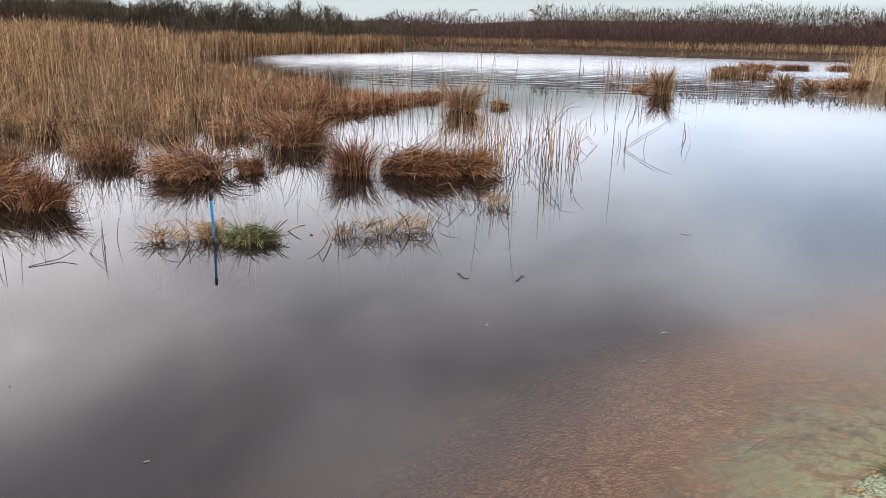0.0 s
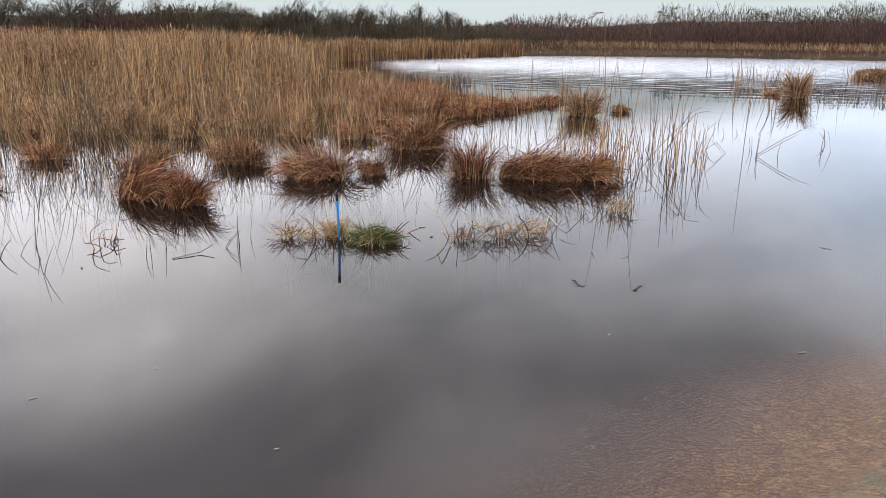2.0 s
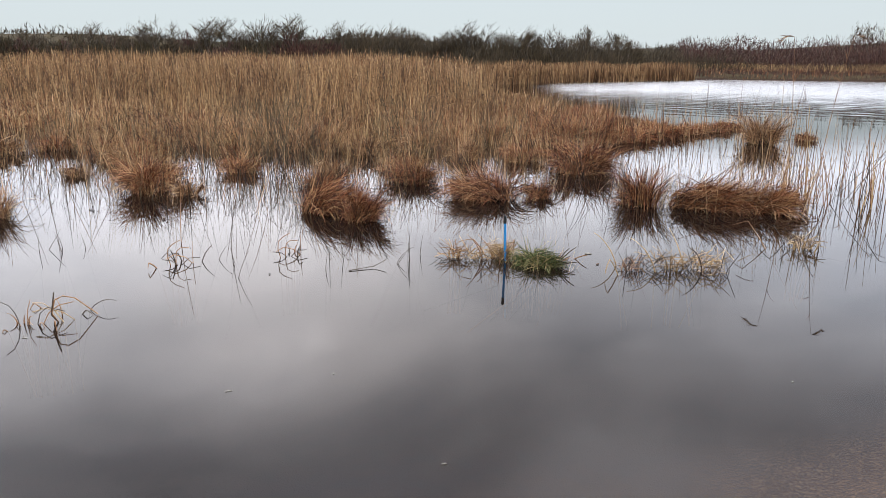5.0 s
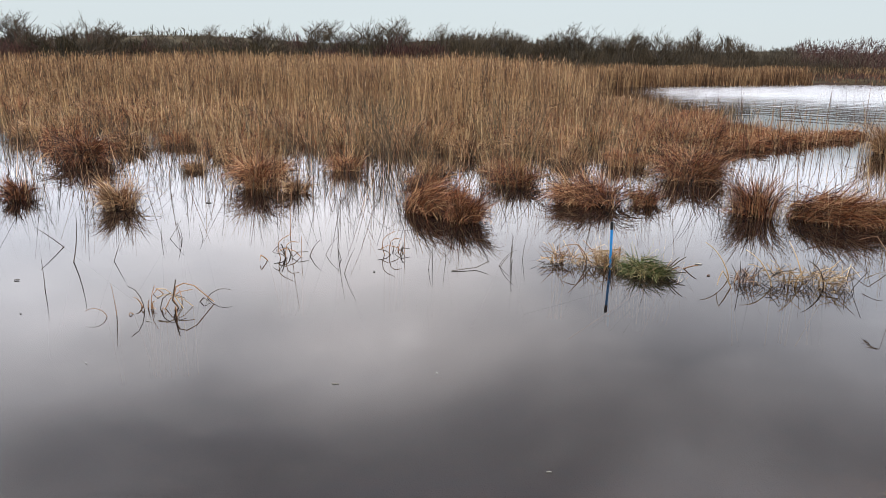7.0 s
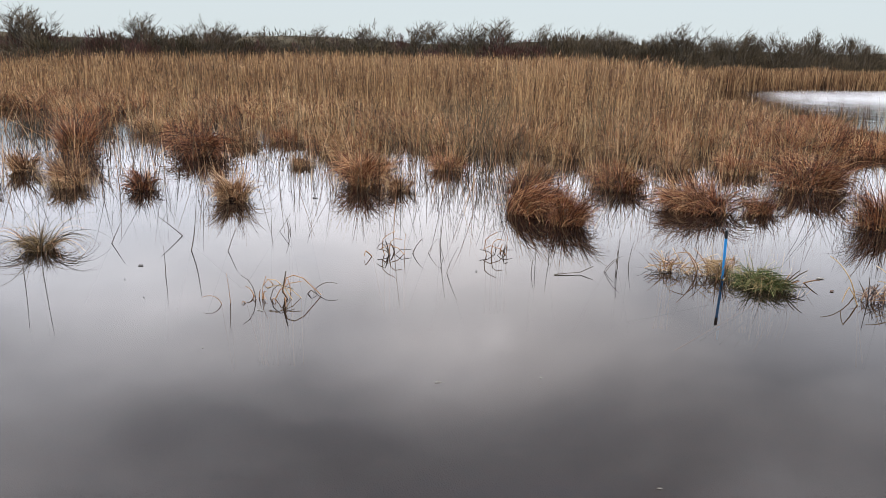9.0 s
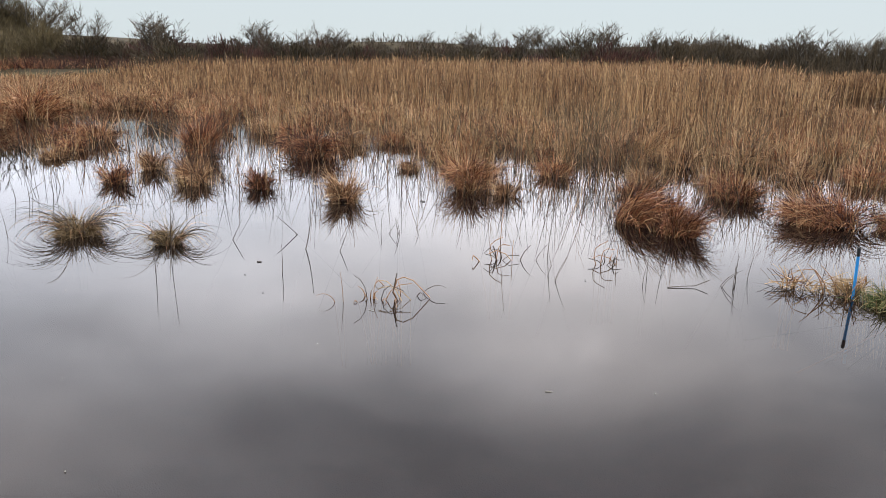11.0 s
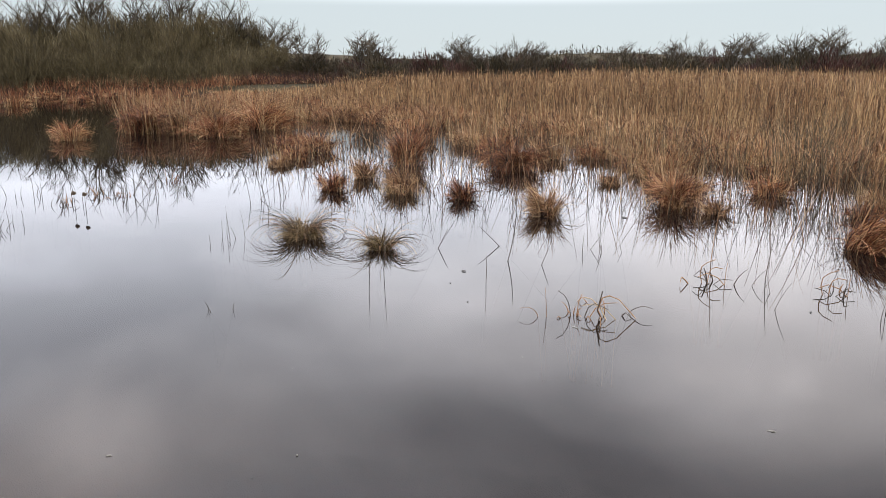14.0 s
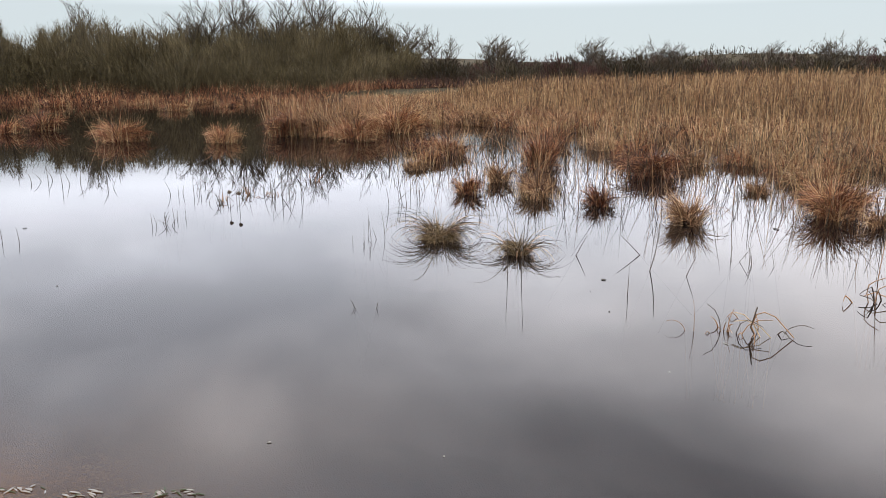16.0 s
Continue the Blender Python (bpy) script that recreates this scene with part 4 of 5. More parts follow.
AMONG = np.array([(-2.2, 7.6), (-0.2, 8.2), (0.3, 9.6), (-2, 10.5), (-5, 9.6), (-8, 7.2), (-10.5, 4.2), (-11.5, 2.6), (-9.8, 2.4), (-7.4, 4.6), (-5.2, 6.0), (-3.4, 7.3)], float)
reeds(520, 0.0, 20, 0.15, 0.6, DARKSTEM, "dark_stem_growth", 0.006, lean=0.3, bend=0.7, cut=-0.05, scale=0.7, poly=AMONG, edge=1.0, segs=4, owner=stems_out)
reeds(420, 0.0, 20, 0.25, 0.9, TANSEDGE, "tan_stem_growth", 0.006, lean=0.2, bend=0.4, cut=-0.05, scale=0.7, poly=AMONG, edge=1.0, segs=4, owner=stems_out)
RIGHT = np.array([(-0.6, 9.2), (0.2, 8.9), (1.2, 9.8), (1.3, 12), (0.4, 13.5), (-0.6, 13)], float)
reeds(110, 0.0, 20, 0.25, 1.1, TANSEDGE, "tan_stem_growth", 0.006, lean=0.16, bend=0.3, poly=RIGHT, edge=1.0, owner=stems_out)
STRIP = np.array([(-20, 48), (-15.5, 62), (-9.5, 76), (-11, 80), (-18, 66), (-24, 52)], float)
reeds(9000, 0.0, 20, 1.4, 2.1, REED, "reed_growth", 0.012, lean=0.13, poly=STRIP, edge=0.8, owner=stems_out)
SPIT = np.array([(-5.2, 14.2), (-1.0, 15.6), (0.3, 17.5), (-3.5, 19), (-5, 18)], float)
reeds(260, 0.0, 20, 0.4, 1.3, TANSEDGE, "tan_stem_growth", 0.008, lean=0.14, bend=0.3, poly=SPIT, edge=1.0, owner=stems_out)
FARTUFT = np.array([(2.6, 20), (5.6, 19.5), (7.5, 24), (14, 27), (15, 32), (9, 38), (4.5, 34)], float)
reeds(320, 0.0, 20, 0.3, 1.0, TANSEDGE, "tan_stem_growth", 0.01, lean=0.2, bend=0.4, cut=0.08, scale=0.35, poly=FARTUFT, edge=1.0, owner=stems_out)
LEFTW = np.array([(-21, 1.5), (-25, 6.5), (-31, 4.5), (-31, 1), (-25.5, 0.2)], float)
reeds(900, 0.0, 20, 0.6, 1.25, TANSEDGE, "tan_stem_growth", 0.01, lean=0.14, bend=0.4, poly=LEFTW, edge=1.0, owner=stems_out)
REEDR = np.array([(15.2, 33), (17, 32), (22, 36), (24, 45), (19, 41)], float)
reeds(1100, 0.0, 20, 1.2, 2.1, STRAW, "pale_stem_growth", 0.01, lean=0.16, bend=0.5, poly=REEDR, edge=0.7, owner=stems_out)

# ---------------------------------------------------------------- bare trees and shrubs


def grow_tree(h, spread, levels, wind, seed, kids=4, trunk=0.017, first=0.22, upward=0.45):
    """Polylines of a bare tree, level by level: lists of (points, r0, r1)."""
    rng = random.Random(seed)
    out = [[] for _ in range(levels)]

    def limb(p, d, length, r, level):
        pts, q, dd = [p], p.copy(), d.copy()
        for _ in range(3):
            dd = (dd + Vector((rng.gauss(0, 0.2) + wind * 0.12, rng.gauss(0, 0.2), rng.gauss(0.03, 0.1)))).normalized()
            q = q + dd * length / 3
            pts.append(q.copy())
        out[level].append((pts, r, r * 0.5))
        if level + 1 < levels:
            for i in range(kids + (1 if level == 0 else 0)):
                s = first + (1 - first) * (i + rng.random()) / (kids + 1)
                s = min(s, 0.98)
                j = min(int(s * 3), 2)
                base = pts[j].lerp(pts[j + 1], s * 3 - j)
                az, tilt = rng.random() * 6.283, rng.uniform(0.45, 1.1) * spread
                side = Vector((math.cos(az), math.sin(az), upward))
                nd = (dd * math.cos(tilt) + side.normalized() * math.sin(tilt)).normalized()
                limb(base, nd, length * (rng.uniform(0.75, 1.15) if level == 0 else rng.uniform(0.45, 0.8)), max(r * 0.52, 0.004), level + 1)

    limb(Vector((0, 0, -0.2)), Vector((wind * 0.2, 0, 1)).normalized(), h * 0.34, h * trunk, 0)
    return out


def limbs_mesh(name, limbs, mat, sides=4, least=0.0):
    k = len(limbs[0][0])
    pts = np.array([[list(v) for v in p] for p, _, _ in limbs])
    rad = np.array([np.linspace(max(a, least), max(b, least * 0.6), k) for _, a, b in limbs])
    return mesh_of(name, *tubes(pts, rad, sides), mat)


def bare_tree(h, seed, wind=0.4, twig=TWIG, least=0.008, spread=1.0, kids=5):
    lv = grow_tree(h, spread, 5, wind, seed, kids=kids)
    return [("trunk", limbs_mesh("trunk", lv[0], BARK, 6)), ("branchwork", limbs_mesh("branchwork", lv[1] + lv[2], BARK, 4, least)), ("crown", limbs_mesh("crown", [([p[0], p[2], p[3]], a, b) for p, a, b in lv[3] + lv[4]], twig, 2, least * 0.8))]


def bare_shrub(h, w, stems, seed, twig, least=0.01, bark=BARK, per=7):
    """A many-stemmed shrub: stems fanning from the ground, each with sprays of twigs."""
    rng = random.Random(seed)
    a, b = [], []
    for _ in range(stems):
        az, lean, length = rng.random() * 6.283, rng.uniform(0.05, 0.85) * w / h, h * rng.uniform(0.5, 1.05)
        p = Vector((rng.gauss(0, 0.2) * w, rng.gauss(0, 0.2) * w, -0.2))
        d = Vector((math.cos(az) * lean, math.sin(az) * lean, 1)).normalized()
        pts = [p.copy()]
        for _ in range(3):
            d = (d + Vector((rng.gauss(0, 0.12), rng.gauss(0, 0.12), 0.04))).normalized()
            p = p + d * length / 3
            pts.append(p.copy())
        a.append((pts, 0.026, 0.008))
        for _ in range(per):
            s = rng.uniform(0.1, 1.0) * 2.98
            j = int(s)
            q = pts[j].lerp(pts[j + 1], s - j)
            for _ in range(2):
                dd = (d + Vector((rng.gauss(0, 0.55), rng.gauss(0, 0.55), rng.gauss(0.1, 0.3)))).normalized()
                tl = length * rng.uniform(0.12, 0.32)
                q1 = q + dd * tl / 2
                dd = (dd + Vector((rng.gauss(0, 0.25), rng.gauss(0, 0.25), 0.12))).normalized()
                b.append(([q.copy(), q1, q1 + dd * tl / 2], 0.009, 0.004))
    return [("framework", limbs_mesh("framework", a, bark, 3, least)), ("crown", limbs_mesh("crown", b, twig, 2, least * 1.2))]


def stand(name, parts, m, label, category, group=""):
    t = thing(name, m, label, category, group)
    for n, me in parts:
        part(n, me, t)
    return t


def plant_out(kinds, places, name, label, category, group):
    """kinds: finished meshes; places: (x, y, size) on the ground."""
    for i, (x, y, s) in enumerate(places):
        m = pose(x, y, ground_at(x, y), 0, 0, random.uniform(-40, 40) if category == "tree" else random.uniform(0, 360))
        t = stand(name, kinds[i % len(kinds)], m, label, category, group)
        t.scale = (s, s, s * random.uniform(0.9, 1.1))


def thicket(name, label, line, depth, n, h0, h1, mat, wide, seg_len=(0.45, 1.0), base=0.0):
    """A far-off belt of bare scrub: crowds of short upright twigs from the ground to an uneven top."""
    t = thing(name, pose(line[0][0], line[0][1], 0), label, "shrubs", kind="stuff")
    pts = np.array(line, float)
    run = np.concatenate([[0], np.cumsum(np.linalg.norm(np.diff(pts, axis=0), axis=1))])
    q = rnd(n, 0, run[-1])
    x, y = np.interp(q, run, pts[:, 0]), np.interp(q, run, pts[:, 1])
    nx, ny = np.interp(q, run, np.append(np.diff(pts[:, 1]), 0)), -np.interp(q, run, np.append(np.diff(pts[:, 0]), 0))
    k = np.hypot(nx, ny) + 1e-6
    dd = rnd(n, -depth / 2, depth / 2)
    x, y = x + nx / k * dd, y + ny / k * dd
    top = np.array([noise.noise(Vector((a * 0.22, b * 0.22, 1.0))) + 0.5 * noise.noise(Vector((a * 0.7, b * 0.7, 5.0))) for a, b in zip(x, y)])
    high = (h0 + h1) / 2 + (h1 - h0) * 1.1 * top
    length = rnd(n, *seg_len)
    z = height(x, y) + base + np.maximum(high - length, 0.05) * np.random.rand(n) ** 1.15
    v = blades(np.stack([x - line[0][0], y - line[0][1], z], -1), rnd(n, 0, 6.283), length, np.abs(np.random.randn(n)) * 0.65, rnd(n, -0.4, 0.6), 1.3 * wide * rnd(n, 0.5, 1.4), segs=1, sides=2, tip=0.12)
    part("twig_mass", mesh_of("twig_mass", *v, mat), t, kind="stuff")


rng = random.Random(7)
trees = [bare_tree(5.2, s, wind=w, least=0.016, kids=5) for s, w in ((11, 0.3), (12, 0.5), (13, 0.1), (15, 0.3))]


def bearing(az, d):
    """A place d metres off, az degrees from the marsh's axis towards the willows."""
    return -d * math.sin(radians(az)), d * math.cos(radians(az))


def dome_bush(h, w, n, seed, twig, least):
    """A round wind-clipped bush: limbs splaying from the foot, and twigs in lobes out to a domed crown."""
    rg = np.random.RandomState(seed)
    lobes = 16
    la, le = rg.rand(lobes) * 6.283, np.arcsin(rg.rand(lobes) * 0.95 + 0.03)
    size = rg.uniform(0.75, 1.08, lobes)
    k = rg.randint(0, lobes, n)
    a, e = la[k] + 0.3 * rg.randn(n), np.clip(le[k] + 0.22 * rg.randn(n), 0.02, 1.5)
    rho = size[k] * (0.45 + 0.5 * rg.rand(n) ** 0.6)
    out = np.stack([np.cos(a) * np.cos(e) * w / 2, np.sin(a) * np.cos(e) * w / 2, np.sin(e) * h], -1)
    p0 = out * rho[:, None]
    d = out / np.linalg.norm(out, axis=1, keepdims=True) + np.array([0.25, 0, 0.55]) + 0.42 * rg.randn(n, 3)
    d /= np.linalg.norm(d, axis=1, keepdims=True)
    size = h * rg.uniform(0.06, 0.15, n)[:, None]
    p1 = p0 + d * size / 2
    p2 = p1 + (d + 0.3 * rg.randn(n, 3) + np.array([0.1, 0, 0.1])) * size / 2
    crown = tubes(np.stack([p0, p1, p2], 1), np.stack([np.full(n, least), np.full(n, least * 0.8), np.full(n, least * 0.35)], 1), 2)
    limbs = []
    for i in range(lobes):
        tip = Vector((math.cos(la[i]) * math.cos(le[i]) * w / 2, math.sin(la[i]) * math.cos(le[i]) * w / 2, math.sin(le[i]) * h)) * 0.75
        foot = Vector((rg.randn() * 0.07 * w, rg.randn() * 0.07 * w, -0.25))
        bow = Vector((0, 0, 0.1 * h))
        limbs.append(([foot, foot.lerp(tip, 0.35) + bow, foot.lerp(tip, 0.7) + bow, tip], 0.022 * h, 0.006 * h))
    return [("framework", limbs_mesh("framework", limbs, BARK, 4)), ("crown", mesh_of("crown", *crown, twig))]


# single trees on the dune foot: bearing, distance, elevation of the crown's top
tree_places = []
for az, d, el in ((63.0, 57, 2.8), (64.4, 59, 2.5), (60.0, 56, 2.7), (58.0, 57, 2.6), (50.8, 58, 2.2), (48.4, 57, 2.8), (47.2, 58, 3.0), (43.7, 58, 3.1), (41.9, 59, 2.8), (40.2, 58, 2.9), (39.3, 59, 2.6), (37.8, 58, 3.35), (33.5, 62, 2.5), (30.9, 64, 2.6),
                  (75.6, 60, 2.9), (71.3, 58, 3.3), (69.8, 60, 2.4), (55.5, 60, 2.2), (29.0, 66, 2.4), (26.0, 66, 2.3), (23.5, 66, 2.6), (20.5, 68, 2.6), (17.5, 70, 2.5)):
    x, y = bearing(az, d)
    tree_places.append((x, y, (1.64 + d * math.tan(radians(el)) - ground_at(x, y)) / 3.7))
plant_out(trees, tree_places, "bare_tree", "leafless wind-bent tree behind the reeds", "tree", "bare trees along the dunes")
domes = [dome_bush(3.2, 4.6, 2600, s, TWIG, 0.016) for s in (1, 2, 3, 4)]
low_domes = [dome_bush(1.6, 3.4, 1700, s, m, 0.018) for s, m in ((5, HEATH), (6, MAROON), (7, HEATH), (8, TWIG))]
places = []
for i in range(30):
    az = 9.0 + i * 1.0 + rng.uniform(-0.4, 0.4)
    d = np.interp(az, [9, 20, 38], [84, 70, 60]) + rng.uniform(-2, 4)
    el = np.interp(az, [9, 12.5, 15, 17, 22, 26, 31, 34, 39], [1.2, 1.9, 2.6, 2.0, 2.5, 2.1, 2.4, 1.9, 1.6]) * rng.uniform(0.85, 1.0)
    x, y = bearing(az, d)
    places.append((x, y, max(0.5, (1.64 + d * math.tan(radians(el)) - ground_at(x, y)) / 3.2)))
plant_out(domes, places, "bare_shrub", "rounded leafless grey-brown bush along the dune foot", "shrub", "scrub behind the reeds")
places = []
for i in range(66):
    az = 34.0 + i * 0.66 + rng.uniform(-0.5, 0.5)
    d = rng.uniform(55, 66)
    x, y = bearing(az, d)
    el = rng.uniform(1.1, 1.75) * np.interp(az, [34, 45, 78], [1.15, 0.95, 1.0])
    places.append((x, y, max(0.45, (1.64 + d * math.tan(radians(el)) - ground_at(x, y)) / 1.6)))
plant_out(low_domes, places, "bare_shrub", "low rounded dark bush on the dune slope", "shrub", "low bushes on the dunes")
thicket("scrub_belt", "belt of leafless grey-brown scrub along the dune foot", [(-9, 94), (-18, 75), (-27, 61), (-36, 51)], 7, 20000, 1.2, 2.6, TWIG, 0.036)
thicket("scrub_belt", "low belt of dark heath scrub on the dune slope", [(-36, 50), (-47, 34), (-56, 18), (-62, 8)], 9, 12000, 0.7, 1.6, MAROON, 0.03)
thicket("heath_slope", "dark heath and gorse on the dune ridge", [(-16, 100), (-38, 68), (-58, 42), (-74, 14)], 34, 14000, 0.3, 1.3, HEATH, 0.08, (0.25, 0.6))
thicket("birch_thicket", "dark maroon leafless birch thicket on the far shore", [(-14, 93), (10, 95), (45, 88), (62, 72), (78, 50)], 14, 52000, 2.6, 3.7, MAROON, 0.05, (0.35, 0.8))
thicket("birch_thicket", "grey-brown bare wood behind the far shore", [(5, 108), (45, 103), (85, 78)], 10, 26000, 3.4, 4.6, TWIG, 0.055, (0.4, 0.9))
thicket("heath_slope", "dark heath on the far dunes", [(-20, 112), (10, 118), (40, 116), (80, 100)], 22, 7000, 0.6, 1.8, HEATH, 0.07, (0.4, 0.9))
far_domes = [dome_bush(4.6, 7.5, 3600, s, TWIG, 0.03) for s in (11, 12, 13)]
far_trees = [(9 + 2.9 * i + rng.uniform(-1, 1), 103 - 0.03 * i * i + rng.uniform(-2, 2), rng.uniform(0.5, 0.66) + (0.22 if i > 15 else 0)) for i in range(20)]
plant_out(far_domes, far_trees, "bare_tree", "low wind-clipped leafless tree on the far shore", "tree", "trees on the far shore")

willows = [bare_shrub(4.4, 5.0, 130, s, WILLOWTWIG, 0.0085, WILLOWTWIG, per=7) for s in (21, 22, 23)]
places = [(-59 - rng.uniform(0, 6), y + rng.uniform(-1, 1), rng.uniform(0.6, 0.9)) for y in np.arange(-33, 12, 1.7)]
plant_out(willows, places, "willow_bush", "dense leafless olive-brown willow bush at the water's edge", "bush", "willow scrub")
thicket("willow_belt", "dense belt of bare olive-brown willow twigs behind the bushes", [(-62.5, -36), (-62.5, -12), (-61.5, 0), (-58, 11)], 5, 40000, 2.2, 3.6, WILLOWTWIG, 0.022, (0.35, 0.8))
thicket("sedge_line", "low rust-brown sedge along the foot of the willows", [(-57, 13), (-56.5, 4), (-59, -12), (-55, -33)], 4, 12000, 0.4, 1.1, SEDGE, 0.03, (0.3, 0.7))
thicket("bank_sedge", "dry tan grass on the bank before the willows", [(-56, 19), (-61, 6), (-63, -10), (-59, -34)], 6, 14000, 0.5, 1.2, TANSEDGE, 0.03, (0.3, 0.7))
willow_domes = [dome_bush(4.6, 7.0, 4200, s, WILLOWTWIG, 0.0135) for s in (24, 25, 26)]
places = []
for i in range(30):
    az = 76.8 + i * 1.15 + rng.uniform(-0.4, 0.4)
    d = rng.uniform(63, 70)
    el = np.interp(az, [76, 77.5, 79, 82, 86, 90, 95, 99, 105, 112], [2.0, 3.0, 4.0, 4.6, 4.3, 4.0, 3.9, 4.2, 3.6, 3.4]) * rng.uniform(0.88, 1.0)
    x, y = bearing(az, d)
    places.append((x, y, (1.64 + d * math.tan(radians(el)) - ground_at(x, y)) / 4.7))
plant_out(willow_domes, places, "willow_bush", "tall rounded leafless olive-brown willow bush", "bush", "willow scrub")
back_trees = [bare_tree(7.4, s, wind=0.1, least=0.017, kids=5) for s in (31, 32, 33)]
places = []
for az, el, d in ((92.5, 4.9, 68), (95.0, 4.3, 69), (89.0, 5.3, 69), (87.3, 5.2, 68), (85.2, 4.6, 70), (83.1, 5.9, 67), (81.4, 5.1, 68), (78.6, 4.2, 67), (99.5, 4.3, 68)):
    x, y = bearing(az, d)
    places.append((x, y, (1.64 + d * math.tan(radians(el)) - ground_at(x, y)) / 5.2))
plant_out(back_trees, places, "bare_tree", "tall leafless tree behind the willow scrub", "tree", "trees behind the willows")

# ---------------------------------------------------------------- far bank grass
far_grass = thing("bank_grass", pose(20, 86, 0), "strip of dry tan grass along the far peat bank", "grass", kind="stuff")


def bank(n, off0, off1, h0, h1, mat, name):
    x = rnd(n, -14, 75)
    y = np.interp(x, [-14, -8, 10, 44, 75], [76, 82, 84, 74, 52]) + rnd(n, off0, off1)
    g = height(x, y)
    ok = g > 0.0
    x, y, g = x[ok], y[ok], g[ok]
    n = len(x)
    v = blades(np.stack([x - 20, y - 86, g - 0.05], -1), rnd(n, 0, 6.283), rnd(n, h0, h1), rnd(n, 0, 0.3), rnd(n, 0, 0.5), rnd(n, 0.035, 0.07), segs=1, flat=0.5, tip=0.3)
    part(name, mesh_of(name, *v, mat), far_grass, kind="stuff")


bank(6000, 4.0, 9.0, 0.5, 1.0, STRAW, "pale_grass")
bank(8000, -1.5, 4.0, 0.3, 0.6, MAROON, "dark_bank_heather")
bank(3000, -1.5, 4.0, 0.2, 0.5, SEDGE, "rust_bank_sedge")

# ---------------------------------------------------------------- the blue stake
stake = thing("marker_stake", look((-2.235, 5.49, 0.0), (-2.2, 5.48, -1.0)), "thin blue marker stake with a black tip standing in the water", "stake")


def rod(name, r, z0, z1, mat, sides=12, label=""):
    bm = bmesh.new()
    bmesh.ops.create_cone(bm, cap_ends=True, segments=sides, radius1=r, radius2=r, depth=z1 - z0)
    bmesh.ops.translate(bm, verts=bm.verts, vec=(0, 0, (z0 + z1) / 2))
    bmesh.ops.bevel(bm, geom=[e for e in bm.edges if abs(e.verts[0].co.z - e.verts[1].co.z) < 1e-6], offset=r * 0.3, segments=2, affect="EDGES")
    me = bpy.data.meshes.new(name)
    bm.to_mesh(me)
    bm.free()
    me.materials.append(mat)
    part(name, me, stake, label)


rod("rod", 0.0105, -0.62, 0.33, BLUE, label="blue enamelled rod")
rod("cap", 0.0125, 0.325, 0.395, BLACK, label="black rubber cap")

# ---------------------------------------------------------------- single reeds and bent stems


def stalk_mesh(name, start, az, lean, lengths, turns, r0, r1, mat, sides=5):
    """A stalk of straight or kinked pieces: lengths of the pieces, and the lean (radians off the vertical) that each turn adds."""
    pts, p, th = [], Vector(start), lean
    pts.append(p.copy())
    for length, turn in zip(lengths, turns):
        th += turn
        p = p + Vector((math.cos(az) * math.sin(th), math.sin(az) * math.sin(th), math.cos(th))) * length
        pts.append(p.copy())
    arr = np.array([[list(q) for q in pts]])
    return mesh_of(name, *tubes(arr, np.linspace(r0, r1, len(pts))[None, :], sides), mat), pts


def reed_stem(x, y, h, az=0.0, lean=0.05, bend=0.1, wide=0.007, mat=None, leaf=0, plume=False, label="dry tan reed stem standing in the water", group="single reeds"):
    """One standing reed; az in degrees round from the x axis."""
    mat = mat or TANSEDGE
    bed = ground_at(x, y)
    t = thing("reed_stem", pose(x, y, 0), label, "reed", group)
    a = radians(az)
    k = 7
    below = -bed / math.cos(lean)
    start = (-math.sin(lean) * below * math.cos(a), -math.sin(lean) * below * math.sin(a), bed)
    me, pts = stalk_mesh("stalk", start, a, lean, [below] + [h / k] * k, [0] + [bend / k] * k, wide / 2, wide / 5, mat)
    part("stalk", me, t)
    for i in range(leaf):
        q = pts[random.randint(3, k)]
        v = blades(np.array([list(q)]), np.array([random.random() * 6.283]), np.array([random.uniform(0.12, 0.3)]), np.array([random.uniform(0.4, 1.0)]), np.array([random.uniform(0.3, 1.6)]), np.array([0.011]), segs=4, flat=0.2)
        part("leaf", mesh_of("leaf", *v, mat), t)
    if plume:
        # a one-sided drooping plume of many fine branchlets
        q, n = pts[-1], 26
        s = np.random.rand(n)
        way = np.array([math.cos(a), math.sin(a), 0])
        root = np.array([list(q)]) + s[:, None] * 0.2 * np.array([[math.cos(a) * 0.75, math.sin(a) * 0.75, 0.0]]) + np.stack([0 * s, 0 * s, 0.06 * s - 0.13 * s * s], -1)
        v1 = blades(root, a + rnd(n, -0.5, 0.5), rnd(n, 0.05, 0.11), rnd(n, 1.0, 1.7), rnd(n, 0.5, 1.3), rnd(n, 0.006, 0.011), segs=3, flat=0.5)
        part("plume", mesh_of("plume", *v1, mat), t, "drooping dark feathery plume")
    return t


def broken_reed(x, y, up, down, az=0.0, lean=0.3, fold=1.9, wide=0.009, mat=None, label="bent dry reed folded over into the water", group="bent reeds"):
    """A reed that rises, folds sharply and falls back to the water."""
    mat = mat or TANSEDGE
    bed = ground_at(x, y)
    t = thing("bent_reed", pose(x, y, 0), label, "reed", group)
    a = radians(az)
    start = (-math.tan(lean) * -bed * math.cos(a), -math.tan(lean) * -bed * math.sin(a), bed)
    me, _ = stalk_mesh("stalk", start, a, lean, [-bed / math.cos(lean), up * 0.5, up * 0.5, down * 0.5, down * 0.5], [0, 0.05, 0.08, fold, 0.1], wide / 2, wide / 4, mat)
    part("stalk", me, t)
    return t


